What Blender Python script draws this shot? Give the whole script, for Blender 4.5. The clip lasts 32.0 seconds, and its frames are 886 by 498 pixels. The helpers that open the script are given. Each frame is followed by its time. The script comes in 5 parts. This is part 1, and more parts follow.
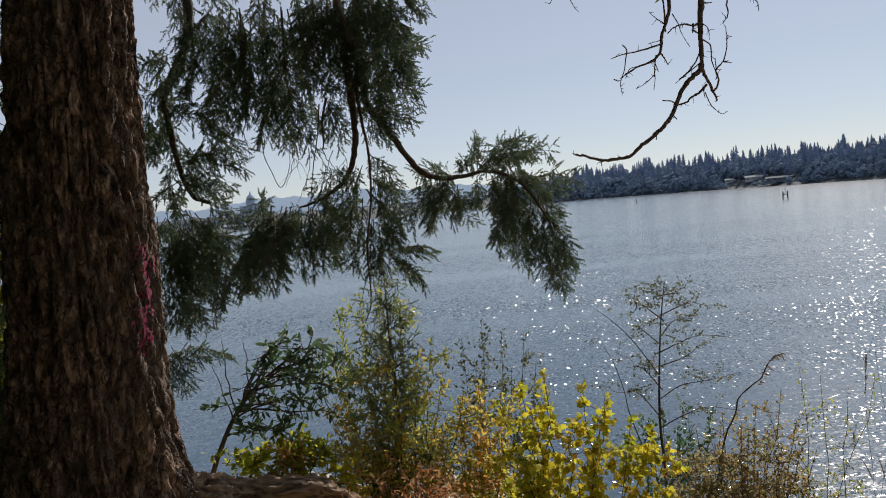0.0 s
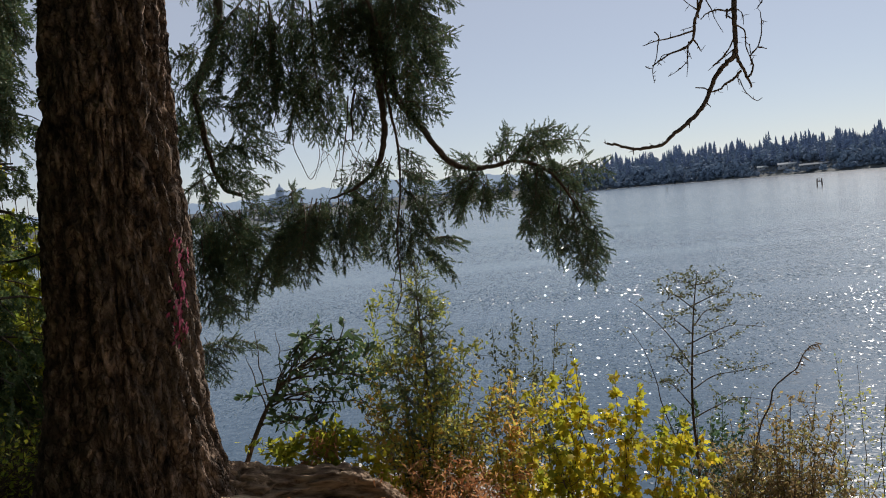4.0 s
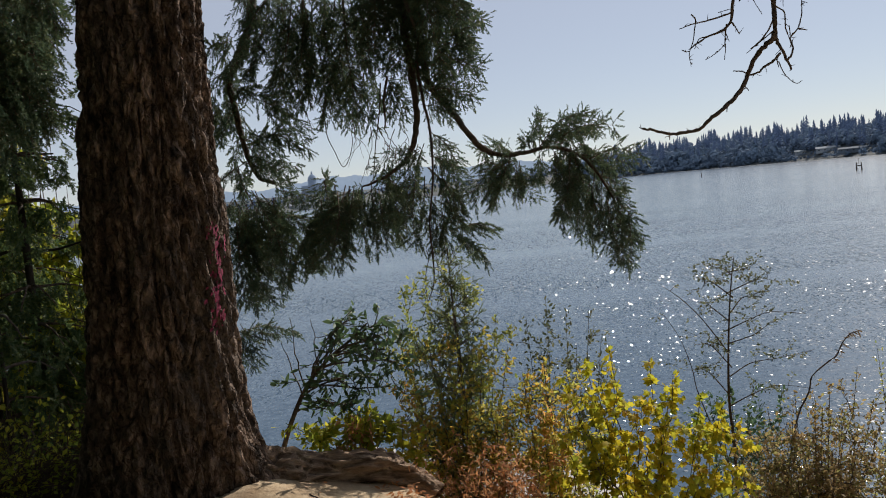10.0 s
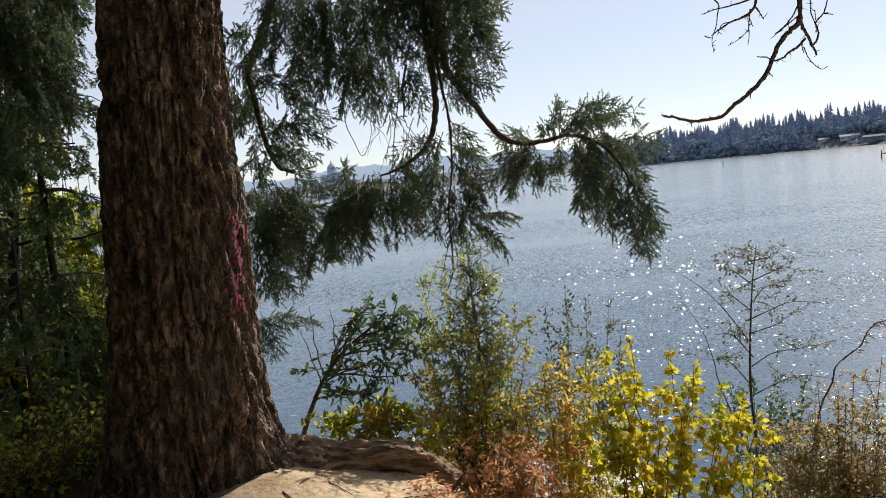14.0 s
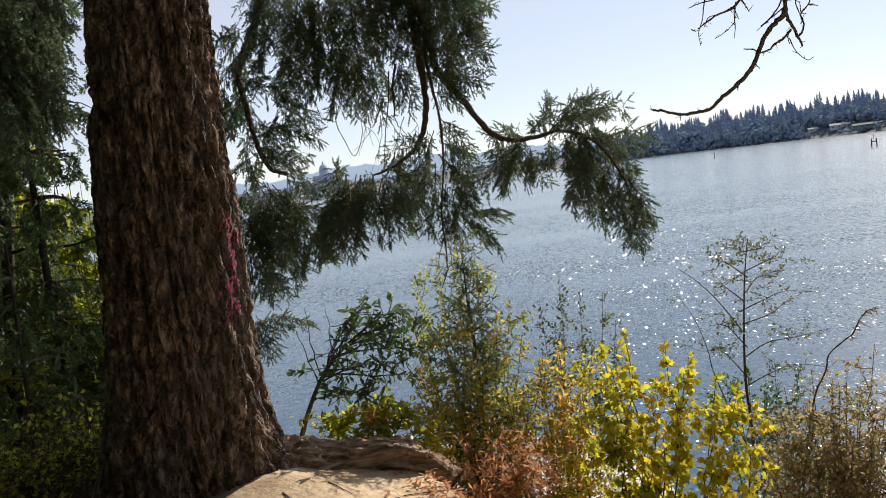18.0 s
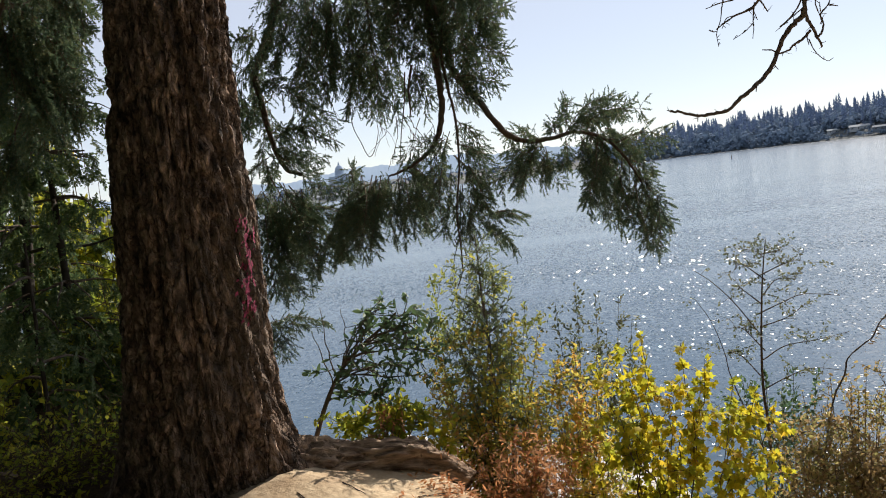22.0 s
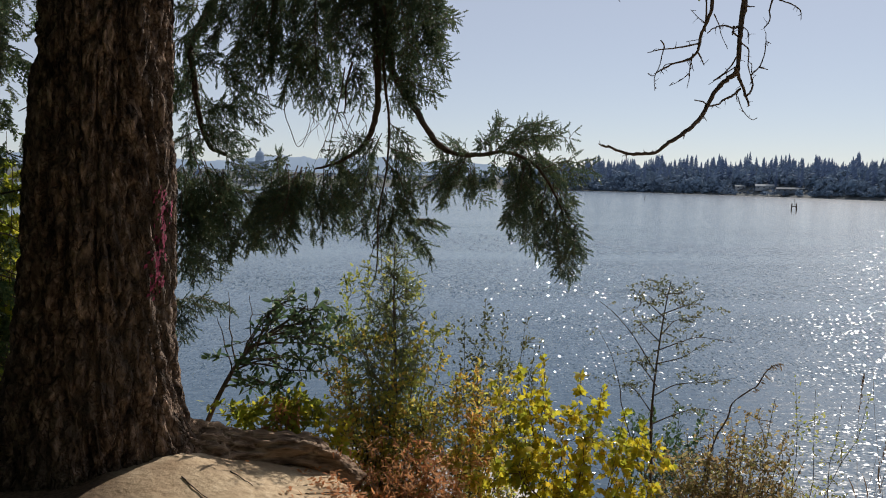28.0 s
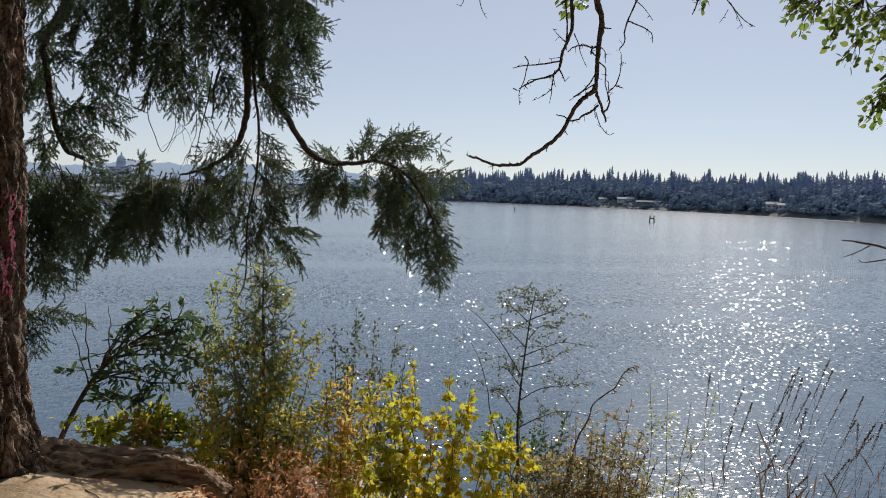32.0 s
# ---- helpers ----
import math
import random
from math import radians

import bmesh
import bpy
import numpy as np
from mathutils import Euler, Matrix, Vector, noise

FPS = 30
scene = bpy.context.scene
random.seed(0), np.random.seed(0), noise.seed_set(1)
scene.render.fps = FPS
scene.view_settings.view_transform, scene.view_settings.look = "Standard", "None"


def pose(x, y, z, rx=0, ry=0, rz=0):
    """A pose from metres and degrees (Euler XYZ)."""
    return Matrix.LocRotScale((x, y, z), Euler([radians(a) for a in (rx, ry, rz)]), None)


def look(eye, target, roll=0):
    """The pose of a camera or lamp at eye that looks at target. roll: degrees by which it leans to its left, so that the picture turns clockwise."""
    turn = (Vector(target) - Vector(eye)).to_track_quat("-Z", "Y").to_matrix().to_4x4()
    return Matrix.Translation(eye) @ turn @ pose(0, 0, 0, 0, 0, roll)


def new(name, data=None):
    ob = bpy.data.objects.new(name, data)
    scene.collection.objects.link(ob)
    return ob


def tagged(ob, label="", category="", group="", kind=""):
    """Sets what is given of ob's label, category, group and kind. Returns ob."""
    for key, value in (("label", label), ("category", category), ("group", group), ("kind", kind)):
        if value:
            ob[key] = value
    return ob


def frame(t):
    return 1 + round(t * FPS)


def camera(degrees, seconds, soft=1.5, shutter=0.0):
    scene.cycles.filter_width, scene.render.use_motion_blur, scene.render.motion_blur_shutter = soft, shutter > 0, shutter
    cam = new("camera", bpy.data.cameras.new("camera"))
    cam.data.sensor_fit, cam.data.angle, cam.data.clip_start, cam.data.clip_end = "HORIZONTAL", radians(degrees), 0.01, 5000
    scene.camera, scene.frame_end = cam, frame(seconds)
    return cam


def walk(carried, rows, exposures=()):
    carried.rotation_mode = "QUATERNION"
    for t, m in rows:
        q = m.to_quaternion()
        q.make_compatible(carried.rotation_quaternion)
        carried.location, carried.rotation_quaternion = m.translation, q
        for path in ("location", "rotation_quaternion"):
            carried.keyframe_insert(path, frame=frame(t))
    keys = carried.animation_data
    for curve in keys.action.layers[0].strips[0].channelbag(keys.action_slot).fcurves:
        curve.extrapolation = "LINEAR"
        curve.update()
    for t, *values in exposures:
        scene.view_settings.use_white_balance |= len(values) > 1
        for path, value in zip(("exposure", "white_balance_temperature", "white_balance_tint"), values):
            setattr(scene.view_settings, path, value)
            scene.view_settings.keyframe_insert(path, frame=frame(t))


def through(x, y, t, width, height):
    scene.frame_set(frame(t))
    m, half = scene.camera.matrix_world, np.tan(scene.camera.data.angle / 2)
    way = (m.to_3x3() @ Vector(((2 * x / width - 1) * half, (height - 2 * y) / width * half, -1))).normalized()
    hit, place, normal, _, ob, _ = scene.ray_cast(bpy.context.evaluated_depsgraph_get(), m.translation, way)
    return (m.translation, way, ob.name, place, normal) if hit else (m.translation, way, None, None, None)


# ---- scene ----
# ---- the camera and its walk ----
cam = camera(57.7, 32.0, soft=1.0)
# seconds, place (m), yaw to the left, pitch, roll (degrees)
PATH = [
    (0.0, 0.069, 0.015, 1.600, -0.23, -2.89, -5.02),
    (0.5, 0.064, 0.008, 1.605, -0.05, -2.88, -5.00),
    (1.0, 0.061, 0.003, 1.610, 0.06, -2.73, -4.54),
    (1.5, 0.060, 0.005, 1.605, -0.15, -2.84, -4.34),
    (2.0, 0.067, 0.011, 1.602, -0.15, -2.97, -4.46),
    (2.5, 0.065, 0.011, 1.604, -0.10, -3.23, -4.80),
    (3.0, 0.061, 0.017, 1.605, 0.15, -3.39, -5.05),
    (3.5, 0.064, 0.025, 1.601, 0.68, -3.50, -5.29),
    (4.0, 0.057, 0.018, 1.603, 1.86, -3.39, -5.49),
    (4.5, 0.051, 0.027, 1.602, 3.03, -4.26, -5.51),
    (6.5, 0.054, 0.023, 1.604, 3.29, -4.36, -5.78),
    (7.0, 0.056, 0.015, 1.603, 3.26, -4.32, -5.66),
    (7.5, 0.052, 0.018, 1.604, 3.25, -4.44, -5.53),
    (8.0, 0.055, 0.021, 1.602, 3.25, -4.43, -5.52),
    (8.5, 0.055, 0.017, 1.602, 3.35, -4.41, -5.80),
    (9.0, 0.055, 0.017, 1.604, 3.41, -4.26, -5.91),
    (9.5, 0.048, 0.017, 1.606, 3.64, -4.19, -5.86),
    (10.0, 0.044, 0.015, 1.604, 4.19, -4.09, -5.83),
    (10.5, 0.049, 0.017, 1.601, 4.32, -4.20, -5.80),
    (11.0, 0.051, 0.018, 1.599, 4.33, -4.27, -5.79),
    (11.5, 0.050, 0.013, 1.602, 4.28, -4.07, -5.58),
    (12.0, 0.045, 0.022, 1.600, 4.44, -4.23, -5.54),
    (12.5, 0.037, 0.032, 1.603, 4.80, -4.37, -5.60),
    (13.0, 0.039, 0.029, 1.602, 5.69, -4.39, -5.79),
    (13.5, 0.040, 0.028, 1.602, 5.70, -4.36, -5.85),
    (14.0, 0.043, 0.031, 1.601, 5.62, -4.72, -5.94),
    (14.5, 0.043, 0.031, 1.602, 5.56, -4.92, -6.00),
    (16.5, 0.038, 0.026, 1.604, 5.15, -5.00, -6.07),
    (17.0, 0.039, 0.023, 1.605, 5.08, -5.05, -6.33),
    (17.5, 0.044, 0.020, 1.604, 5.26, -5.00, -6.82),
    (18.0, 0.048, 0.011, 1.603, 5.21, -4.91, -7.26),
    (18.5, 0.053, 0.010, 1.602, 5.47, -4.89, -7.97),
    (19.0, 0.052, 0.017, 1.602, 5.56, -4.82, -8.20),
    (19.5, 0.049, 0.018, 1.603, 5.77, -4.70, -7.84),
    (20.0, 0.047, 0.012, 1.600, 5.95, -4.72, -7.78),
    (20.5, 0.043, 0.013, 1.603, 6.37, -4.79, -7.76),
    (21.0, 0.044, 0.015, 1.602, 6.51, -4.82, -7.88),
    (21.5, 0.050, 0.010, 1.602, 6.41, -4.63, -7.69),
    (22.0, 0.047, 0.015, 1.603, 6.28, -4.70, -7.12),
    (22.5, 0.045, 0.018, 1.599, 6.23, -4.66, -7.29),
    (23.0, 0.045, 0.019, 1.599, 6.23, -4.66, -7.58),
    (23.5, 0.049, 0.020, 1.603, 6.34, -4.71, -7.88),
    (24.0, 0.039, 0.021, 1.605, 6.37, -4.55, -7.26),
    (24.5, 0.014, -0.004, 1.611, 6.34, -4.62, -3.60),
    (26.5, -0.007, 0.010, 1.609, 4.78, -4.62, 1.25),
    (27.0, -0.007, 0.011, 1.606, 1.20, -4.56, 1.95),
    (27.5, 0.002, 0.003, 1.600, -0.10, -4.60, 1.15),
    (28.0, -0.000, 0.000, 1.600, -0.00, -4.60, 1.00),
    (28.5, -0.008, 0.008, 1.606, -0.02, -4.40, 1.40),
    (29.0, 0.003, -0.012, 1.605, -0.80, -4.22, 1.68),
    (29.5, 0.009, -0.015, 1.603, -3.96, -3.95, 1.90),
    (30.0, 0.006, -0.023, 1.602, -4.96, -3.86, 2.10),
    (30.5, 0.007, -0.022, 1.603, -4.91, -3.78, 2.22),
    (31.0, 0.006, -0.020, 1.602, -4.98, -3.75, 2.12),
    (31.5, 0.011, -0.028, 1.598, -5.90, -3.74, 1.95),
    (32.0, 0.015, -0.039, 1.594, -9.01, -3.70, 1.74),
]


def gaze(x, y, z, yaw, pitch, roll):
    a, p = radians(yaw), radians(pitch)
    ahead = Vector((-math.sin(a) * math.cos(p), math.cos(a) * math.cos(p), math.sin(p)))
    eye = Vector((x, y, z))
    return look(eye, eye + ahead, roll)


walk(cam, [(t, gaze(*row)) for t, *row in PATH], exposures=[(t, e, k, 12) for t, e, k in ((0.0, 0.0, 6500), (9.0, 0.0, 6500), (13.0, 0.12, 6520), (14.0, 0.52, 6680), (16.5, 0.54, 6680), (20.0, 0.6, 6700), (24.0, 0.52, 6650), (26.5, 0.32, 6550), (27.0, 0.2, 6520), (28.0, 0.04, 6500), (32.0, 0.1, 6500))])

# ---- sky, sun ----
SUN_AZ, SUN_EL = radians(27), radians(33)
world = bpy.data.worlds.new("world")
scene.world = world
world.use_nodes = True
wn = world.node_tree
sky = wn.nodes.new("ShaderNodeTexSky")
sky.sky_type = "NISHITA"
sky.sun_disc = False
sky.sun_elevation, sky.sun_rotation = SUN_EL, SUN_AZ
sky.air_density, sky.dust_density, sky.ozone_density = 0.8, 0.1, 2.0
wn.nodes["Background"].inputs["Strength"].default_value = 0.077
veil = wn.nodes.new("ShaderNodeMix")
veil.data_type = "RGBA"
veil.inputs[0].default_value, veil.inputs[7].default_value = 0.54, (7.78, 8.05, 8.7, 1)  # thin high haze
wn.links.new(sky.outputs[0], veil.inputs[6])
wn.links.new(veil.outputs[2], wn.nodes["Background"].inputs["Color"])
sun = new("sun", bpy.data.lights.new("sun", "SUN"))
sun.data.energy, sun.data.angle, sun.data.color = 5.0, radians(0.53), (1.0, 0.93, 0.82)
toward = Vector((math.sin(SUN_AZ) * math.cos(SUN_EL), math.cos(SUN_AZ) * math.cos(SUN_EL), math.sin(SUN_EL)))
sun.matrix_world = look(toward * 60, (0, 0, 0))


# ---- materials ----
def shader(name):
    m = bpy.data.materials.new(name)
    m.use_nodes = True
    return m, m.node_tree, m.node_tree.nodes["Principled BSDF"]


def ramp(nt, fac, stops):
    r = nt.nodes.new("ShaderNodeValToRGB")
    while len(r.color_ramp.elements) < len(stops):
        r.color_ramp.elements.new(0.5)
    for e, (p, c) in zip(r.color_ramp.elements, stops):
        e.position, e.color = p, (*c, 1)
    nt.links.new(fac, r.inputs[0])
    return r.outputs[0]


def noise_tex(nt, scale, detail=4.0, stretch=(1, 1, 1), coord="Object", rough=0.55):
    tc, mp, n = nt.nodes.new("ShaderNodeTexCoord"), nt.nodes.new("ShaderNodeMapping"), nt.nodes.new("ShaderNodeTexNoise")
    mp.inputs["Scale"].default_value = stretch
    n.inputs["Scale"].default_value, n.inputs["Detail"].default_value, n.inputs["Roughness"].default_value = scale, detail, rough
    nt.links.new(tc.outputs[coord], mp.inputs[0])
    nt.links.new(mp.outputs[0], n.inputs["Vector"])
    return n.outputs["Fac"]


def mixed(nt, fac, a, b, how="MIX"):
    m = nt.nodes.new("ShaderNodeMix")
    m.data_type, m.blend_type = "RGBA", how
    for sock, v in ((m.inputs[0], fac), (m.inputs[6], a), (m.inputs[7], b)):
        if isinstance(v, (int, float)):
            sock.default_value = v
        elif isinstance(v, tuple):
            sock.default_value = (*v, 1)
        else:
            nt.links.new(v, sock)
    return m.outputs[2]


def bumped(nt, b, heights, strength=0.5, distance=0.02):
    node = nt.nodes.new("ShaderNodeBump")
    node.inputs["Strength"].default_value, node.inputs["Distance"].default_value = strength, distance
    nt.links.new(heights, node.inputs["Height"])
    nt.links.new(node.outputs[0], b.inputs["Normal"])
    return node


def earthy(name, stops, scale, coarse=None, rough=0.9, bump=0.5, dist=0.02, stretch=(1, 1, 1)):
    """A rough surface: colours by fine noise, broad stains by coarse noise."""
    m, nt, b = shader(name)
    fine = noise_tex(nt, scale, 8, stretch)
    col = ramp(nt, fine, stops)
    if coarse:
        col = mixed(nt, ramp(nt, noise_tex(nt, scale * 0.12, 3, stretch), [(0.42, (0, 0, 0)), (0.62, (1, 1, 1))]), col, coarse)
    nt.links.new(col, b.inputs["Base Color"])
    b.inputs["Roughness"].default_value = rough
    b.inputs["Specular IOR Level"].default_value = 0.25
    bumped(nt, b, fine, bump, dist)
    return m


def leafy(name, colours, through=0.45, rough=0.45, patch=2.0):
    """Leaves: a colour for each leaf, drifting over the plant; light comes through the blade."""
    m, nt, b = shader(name)
    g = nt.nodes.new("ShaderNodeNewGeometry")
    fac = nt.nodes.new("ShaderNodeMath")
    fac.operation = "MULTIPLY_ADD"
    nt.links.new(noise_tex(nt, patch, 2), fac.inputs[0])
    fac.inputs[1].default_value = 0.75
    half = nt.nodes.new("ShaderNodeMath")
    half.operation = "MULTIPLY_ADD"
    nt.links.new(g.outputs["Random Per Island"], half.inputs[0])
    half.inputs[1].default_value, half.inputs[2].default_value = 0.5, -0.12
    nt.links.new(half.outputs[0], fac.inputs[2])
    n = len(colours)
    col = ramp(nt, fac.outputs[0], [((i + 0.3) / n, c) for i, c in enumerate(colours)])
    col = mixed(nt, 0.25, col, ramp(nt, noise_tex(nt, 60, 3), [(0.3, (0.35, 0.33, 0.3)), (0.7, (1, 1, 1))]), "MULTIPLY")
    nt.links.new(col, b.inputs["Base Color"])
    b.inputs["Roughness"].default_value = rough
    b.inputs["Specular IOR Level"].default_value = 0.3
    tr, mx = nt.nodes.new("ShaderNodeBsdfTranslucent"), nt.nodes.new("ShaderNodeMixShader")
    nt.links.new(col, tr.inputs[0])
    mx.inputs[0].default_value = through
    nt.links.new(b.outputs[0], mx.inputs[1])
    nt.links.new(tr.outputs[0], mx.inputs[2])
    nt.links.new(mx.outputs[0], nt.nodes["Material Output"].inputs["Surface"])
    return m


def bark_material():
    m, nt, b = shader("fir_bark")
    fur = noise_tex(nt, 17, 7, (1, 1, 0.48))
    fine = noise_tex(nt, 80, 6, (1, 1, 0.6))
    col = ramp(nt, fur, [(0.34, (0.034, 0.026, 0.021)), (0.5, (0.18, 0.13, 0.1)), (0.68, (0.5, 0.37, 0.285))])
    col = mixed(nt, 0.5, col, ramp(nt, fine, [(0.3, (0.3, 0.25, 0.22)), (0.7, (1, 1, 1))]), "MULTIPLY")
    tc, mp, vo = nt.nodes.new("ShaderNodeTexCoord"), nt.nodes.new("ShaderNodeMapping"), nt.nodes.new("ShaderNodeTexVoronoi")
    vo.feature = "DISTANCE_TO_EDGE"
    vo.inputs["Scale"].default_value = 19
    mp.inputs["Scale"].default_value = (1, 1, 0.3)
    bend = nt.nodes.new("ShaderNodeMix")
    bend.data_type = "RGBA"
    bend.blend_type = "ADD"
    bend.inputs[0].default_value = 0.12
    ns = nt.nodes.new("ShaderNodeTexNoise")
    ns.inputs["Scale"].default_value = 18
    nt.links.new(tc.outputs["Object"], bend.inputs[6])
    nt.links.new(tc.outputs["Object"], ns.inputs["Vector"])
    nt.links.new(ns.outputs["Color"], bend.inputs[7])
    nt.links.new(bend.outputs[2], mp.inputs[0])
    nt.links.new(mp.outputs[0], vo.inputs["Vector"])
    crack = ramp(nt, vo.outputs["Distance"], [(0.0, (0.12, 0.1, 0.09)), (0.16, (1, 1, 1))])
    col = mixed(nt, 0.5, col, crack, "MULTIPLY")
    grey = ramp(nt, noise_tex(nt, 2.2, 4, (1, 1, 0.5)), [(0.45, (0, 0, 0)), (0.65, (0.6, 0.6, 0.6))])
    col = mixed(nt, grey, col, (0.12, 0.1, 0.085))
    nt.links.new(col, b.inputs["Base Color"])
    b.inputs["Roughness"].default_value = 0.95
    b.inputs["Specular IOR Level"].default_value = 0.15
    s = nt.nodes.new("ShaderNodeMath")
    s.operation = "ADD"
    nt.links.new(fur, s.inputs[0])
    nt.links.new(fine, s.inputs[1])
    s2 = nt.nodes.new("ShaderNodeMath")
    s2.operation = "ADD"
    nt.links.new(s.outputs[0], s2.inputs[0])
    nt.links.new(crack, s2.inputs[1])
    bumped(nt, b, s2.outputs[0], 0.9, 0.025)
    return m


def water_material():
    """Ripples as leaning facets, most of them nearly level and a few steep, sized for small glints at each distance
    from the camera.
    """
    m, nt, b = shader("water")
    b.inputs["Base Color"].default_value = (0.042, 0.08, 0.122, 1)
    b.inputs["Roughness"].default_value = 0.155
    b.inputs["IOR"].default_value = 1.33
    tc = nt.nodes.new("ShaderNodeTexCoord")
    sep = nt.nodes.new("ShaderNodeSeparateXYZ")
    nt.links.new(tc.outputs["Object"], sep.inputs[0])

    def vec(how, a, b=None, c=None):
        n = nt.nodes.new("ShaderNodeVectorMath")
        n.operation = how
        for sock, v in zip(n.inputs, (a, b, c)):
            if isinstance(v, tuple):
                sock.default_value = v
            elif v is not None:
                nt.links.new(v, sock)
        return n

    def facets(stretch):
        mp, n = nt.nodes.new("ShaderNodeMapping"), nt.nodes.new("ShaderNodeTexVoronoi")
        mp.inputs["Scale"].default_value = stretch
        mp.inputs["Rotation"].default_value = (0, 0, 0.12)
        n.inputs["Scale"].default_value = 1.0
        nt.links.new(tc.outputs["Object"], mp.inputs[0])
        nt.links.new(mp.outputs[0], n.inputs["Vector"])
        return n.outputs["Color"]

    def span(sock, lo, hi, a=0.0, z=1.0):
        r = nt.nodes.new("ShaderNodeMapRange")
        for k, v in enumerate((lo, hi, a, z)):
            r.inputs[k + 1].default_value = v
        nt.links.new(sock, r.inputs[0])
        return r.outputs[0]

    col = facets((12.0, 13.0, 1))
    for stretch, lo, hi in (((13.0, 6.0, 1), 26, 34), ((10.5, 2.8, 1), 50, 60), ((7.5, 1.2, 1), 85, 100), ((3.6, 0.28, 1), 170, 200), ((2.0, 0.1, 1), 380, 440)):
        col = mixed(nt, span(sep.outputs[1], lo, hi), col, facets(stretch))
    u = vec("MULTIPLY_ADD", col, (2.3, 2, 0), (-1.15, -1, 0)).outputs[0]
    cube = nt.nodes.new("ShaderNodeMath")
    cube.operation = "POWER"
    nt.links.new(vec("LENGTH", u).outputs["Value"], cube.inputs[0])
    cube.inputs[1].default_value = 3.0
    rare = vec("SCALE", u)
    nt.links.new(cube.outputs[0], rare.inputs["Scale"])
    wind = span(noise_tex(nt, 0.03, 3, (0.3, 1.0, 1)), 0.42, 0.6, 0.06, 0.23)
    steep = vec("SCALE", rare.outputs[0])
    gust = nt.nodes.new("ShaderNodeMath")
    gust.operation = "MULTIPLY"
    nt.links.new(wind, gust.inputs[0])
    # slopes ease with distance to thin the far glints
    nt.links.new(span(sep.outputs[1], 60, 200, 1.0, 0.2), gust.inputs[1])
    nt.links.new(gust.outputs[0], steep.inputs["Scale"])
    swell = nt.nodes.new("ShaderNodeTexNoise")
    swell.inputs["Scale"].default_value, swell.inputs["Detail"].default_value = 1.0, 3.0
    nt.links.new(vec("MULTIPLY", tc.outputs["Object"], (1.6, 3.4, 1)).outputs[0], swell.inputs["Vector"])
    roll = vec("MULTIPLY_ADD", swell.outputs["Color"], (0.1, 0.2, 0), (-0.05, -0.1, 1)).outputs[0]
    nm = vec("NORMALIZE", vec("ADD", steep.outputs[0], roll).outputs[0])
    nt.links.new(nm.outputs[0], b.inputs["Normal"])
    return m


BARK = bark_material()
LIMB = earthy("limb_bark", [(0.3, (0.045, 0.03, 0.022)), (0.7, (0.17, 0.12, 0.09))], 40, (0.1, 0.085, 0.07), bump=0.8, stretch=(1, 1, 0.6))
DARK = earthy("dark_bark", [(0.3, (0.02, 0.016, 0.013)), (0.7, (0.075, 0.058, 0.046))], 30, (0.04, 0.034, 0.028), bump=0.8, stretch=(1, 1, 0.5))
DEAD = earthy("dead_bark", [(0.3, (0.05, 0.038, 0.032)), (0.7, (0.19, 0.15, 0.125))], 55, (0.09, 0.075, 0.068), bump=0.7)
TWIG = earthy("twig", [(0.3, (0.06, 0.045, 0.03)), (0.7, (0.16, 0.115, 0.08))], 60, bump=0.3)


def soil_material():
    """Trodden pale sand on the point, dark needle litter under the trees that also paints in their shade."""
    m, nt, b = shader("sandy_soil")
    fine = noise_tex(nt, 24, 8)
    col = ramp(nt, fine, [(0.25, (0.28, 0.205, 0.13)), (0.5, (0.46, 0.355, 0.235)), (0.75, (0.6, 0.485, 0.34))])
    col = mixed(nt, ramp(nt, noise_tex(nt, 3.0, 4), [(0.45, (0, 0, 0)), (0.65, (0.8, 0.8, 0.8))]), col, (0.28, 0.195, 0.12))
    duff_shade = ramp(nt, noise_tex(nt, 40, 5), [(0.3, (0.04, 0.028, 0.02)), (0.7, (0.15, 0.1, 0.065))])
    tc, sep = nt.nodes.new("ShaderNodeTexCoord"), nt.nodes.new("ShaderNodeSeparateXYZ")
    nt.links.new(tc.outputs["Object"], sep.inputs[0])

    def rise(sock, lo, hi):
        r = nt.nodes.new("ShaderNodeMapRange")
        r.inputs[1].default_value, r.inputs[2].default_value = lo, hi
        nt.links.new(sock, r.inputs[0])
        return r.outputs[0]
    mx = nt.nodes.new("ShaderNodeMath")
    mx.operation = "MAXIMUM"
    # left of the trunk the litter colour stands in for shade on the sand
    nt.links.new(rise(sep.outputs[0], -1.4, -1.75), mx.inputs[0])
    # unseen sand behind the walker stays pale to bounce light
    nt.links.new(rise(sep.outputs[1], -4.0, -7.0), mx.inputs[1])
    mx2 = nt.nodes.new("ShaderNodeMath")
    mx2.operation = "MAXIMUM"
    nt.links.new(mx.outputs[0], mx2.inputs[0])
    nt.links.new(rise(sep.outputs[2], -0.15, -0.5), mx2.inputs[1])
    col = mixed(nt, mx2.outputs[0], col, duff_shade)
    beach = ramp(nt, noise_tex(nt, 9, 6), [(0.3, (0.3, 0.28, 0.25)), (0.7, (0.62, 0.6, 0.56))])
    col = mixed(nt, rise(sep.outputs[2], -4.9, -5.5), col, beach)
    nt.links.new(col, b.inputs["Base Color"])
    b.inputs["Roughness"].default_value = 0.95
    b.inputs["Specular IOR Level"].default_value = 0.2
    bumped(nt, b, fine, 0.4, 0.03)
    return m


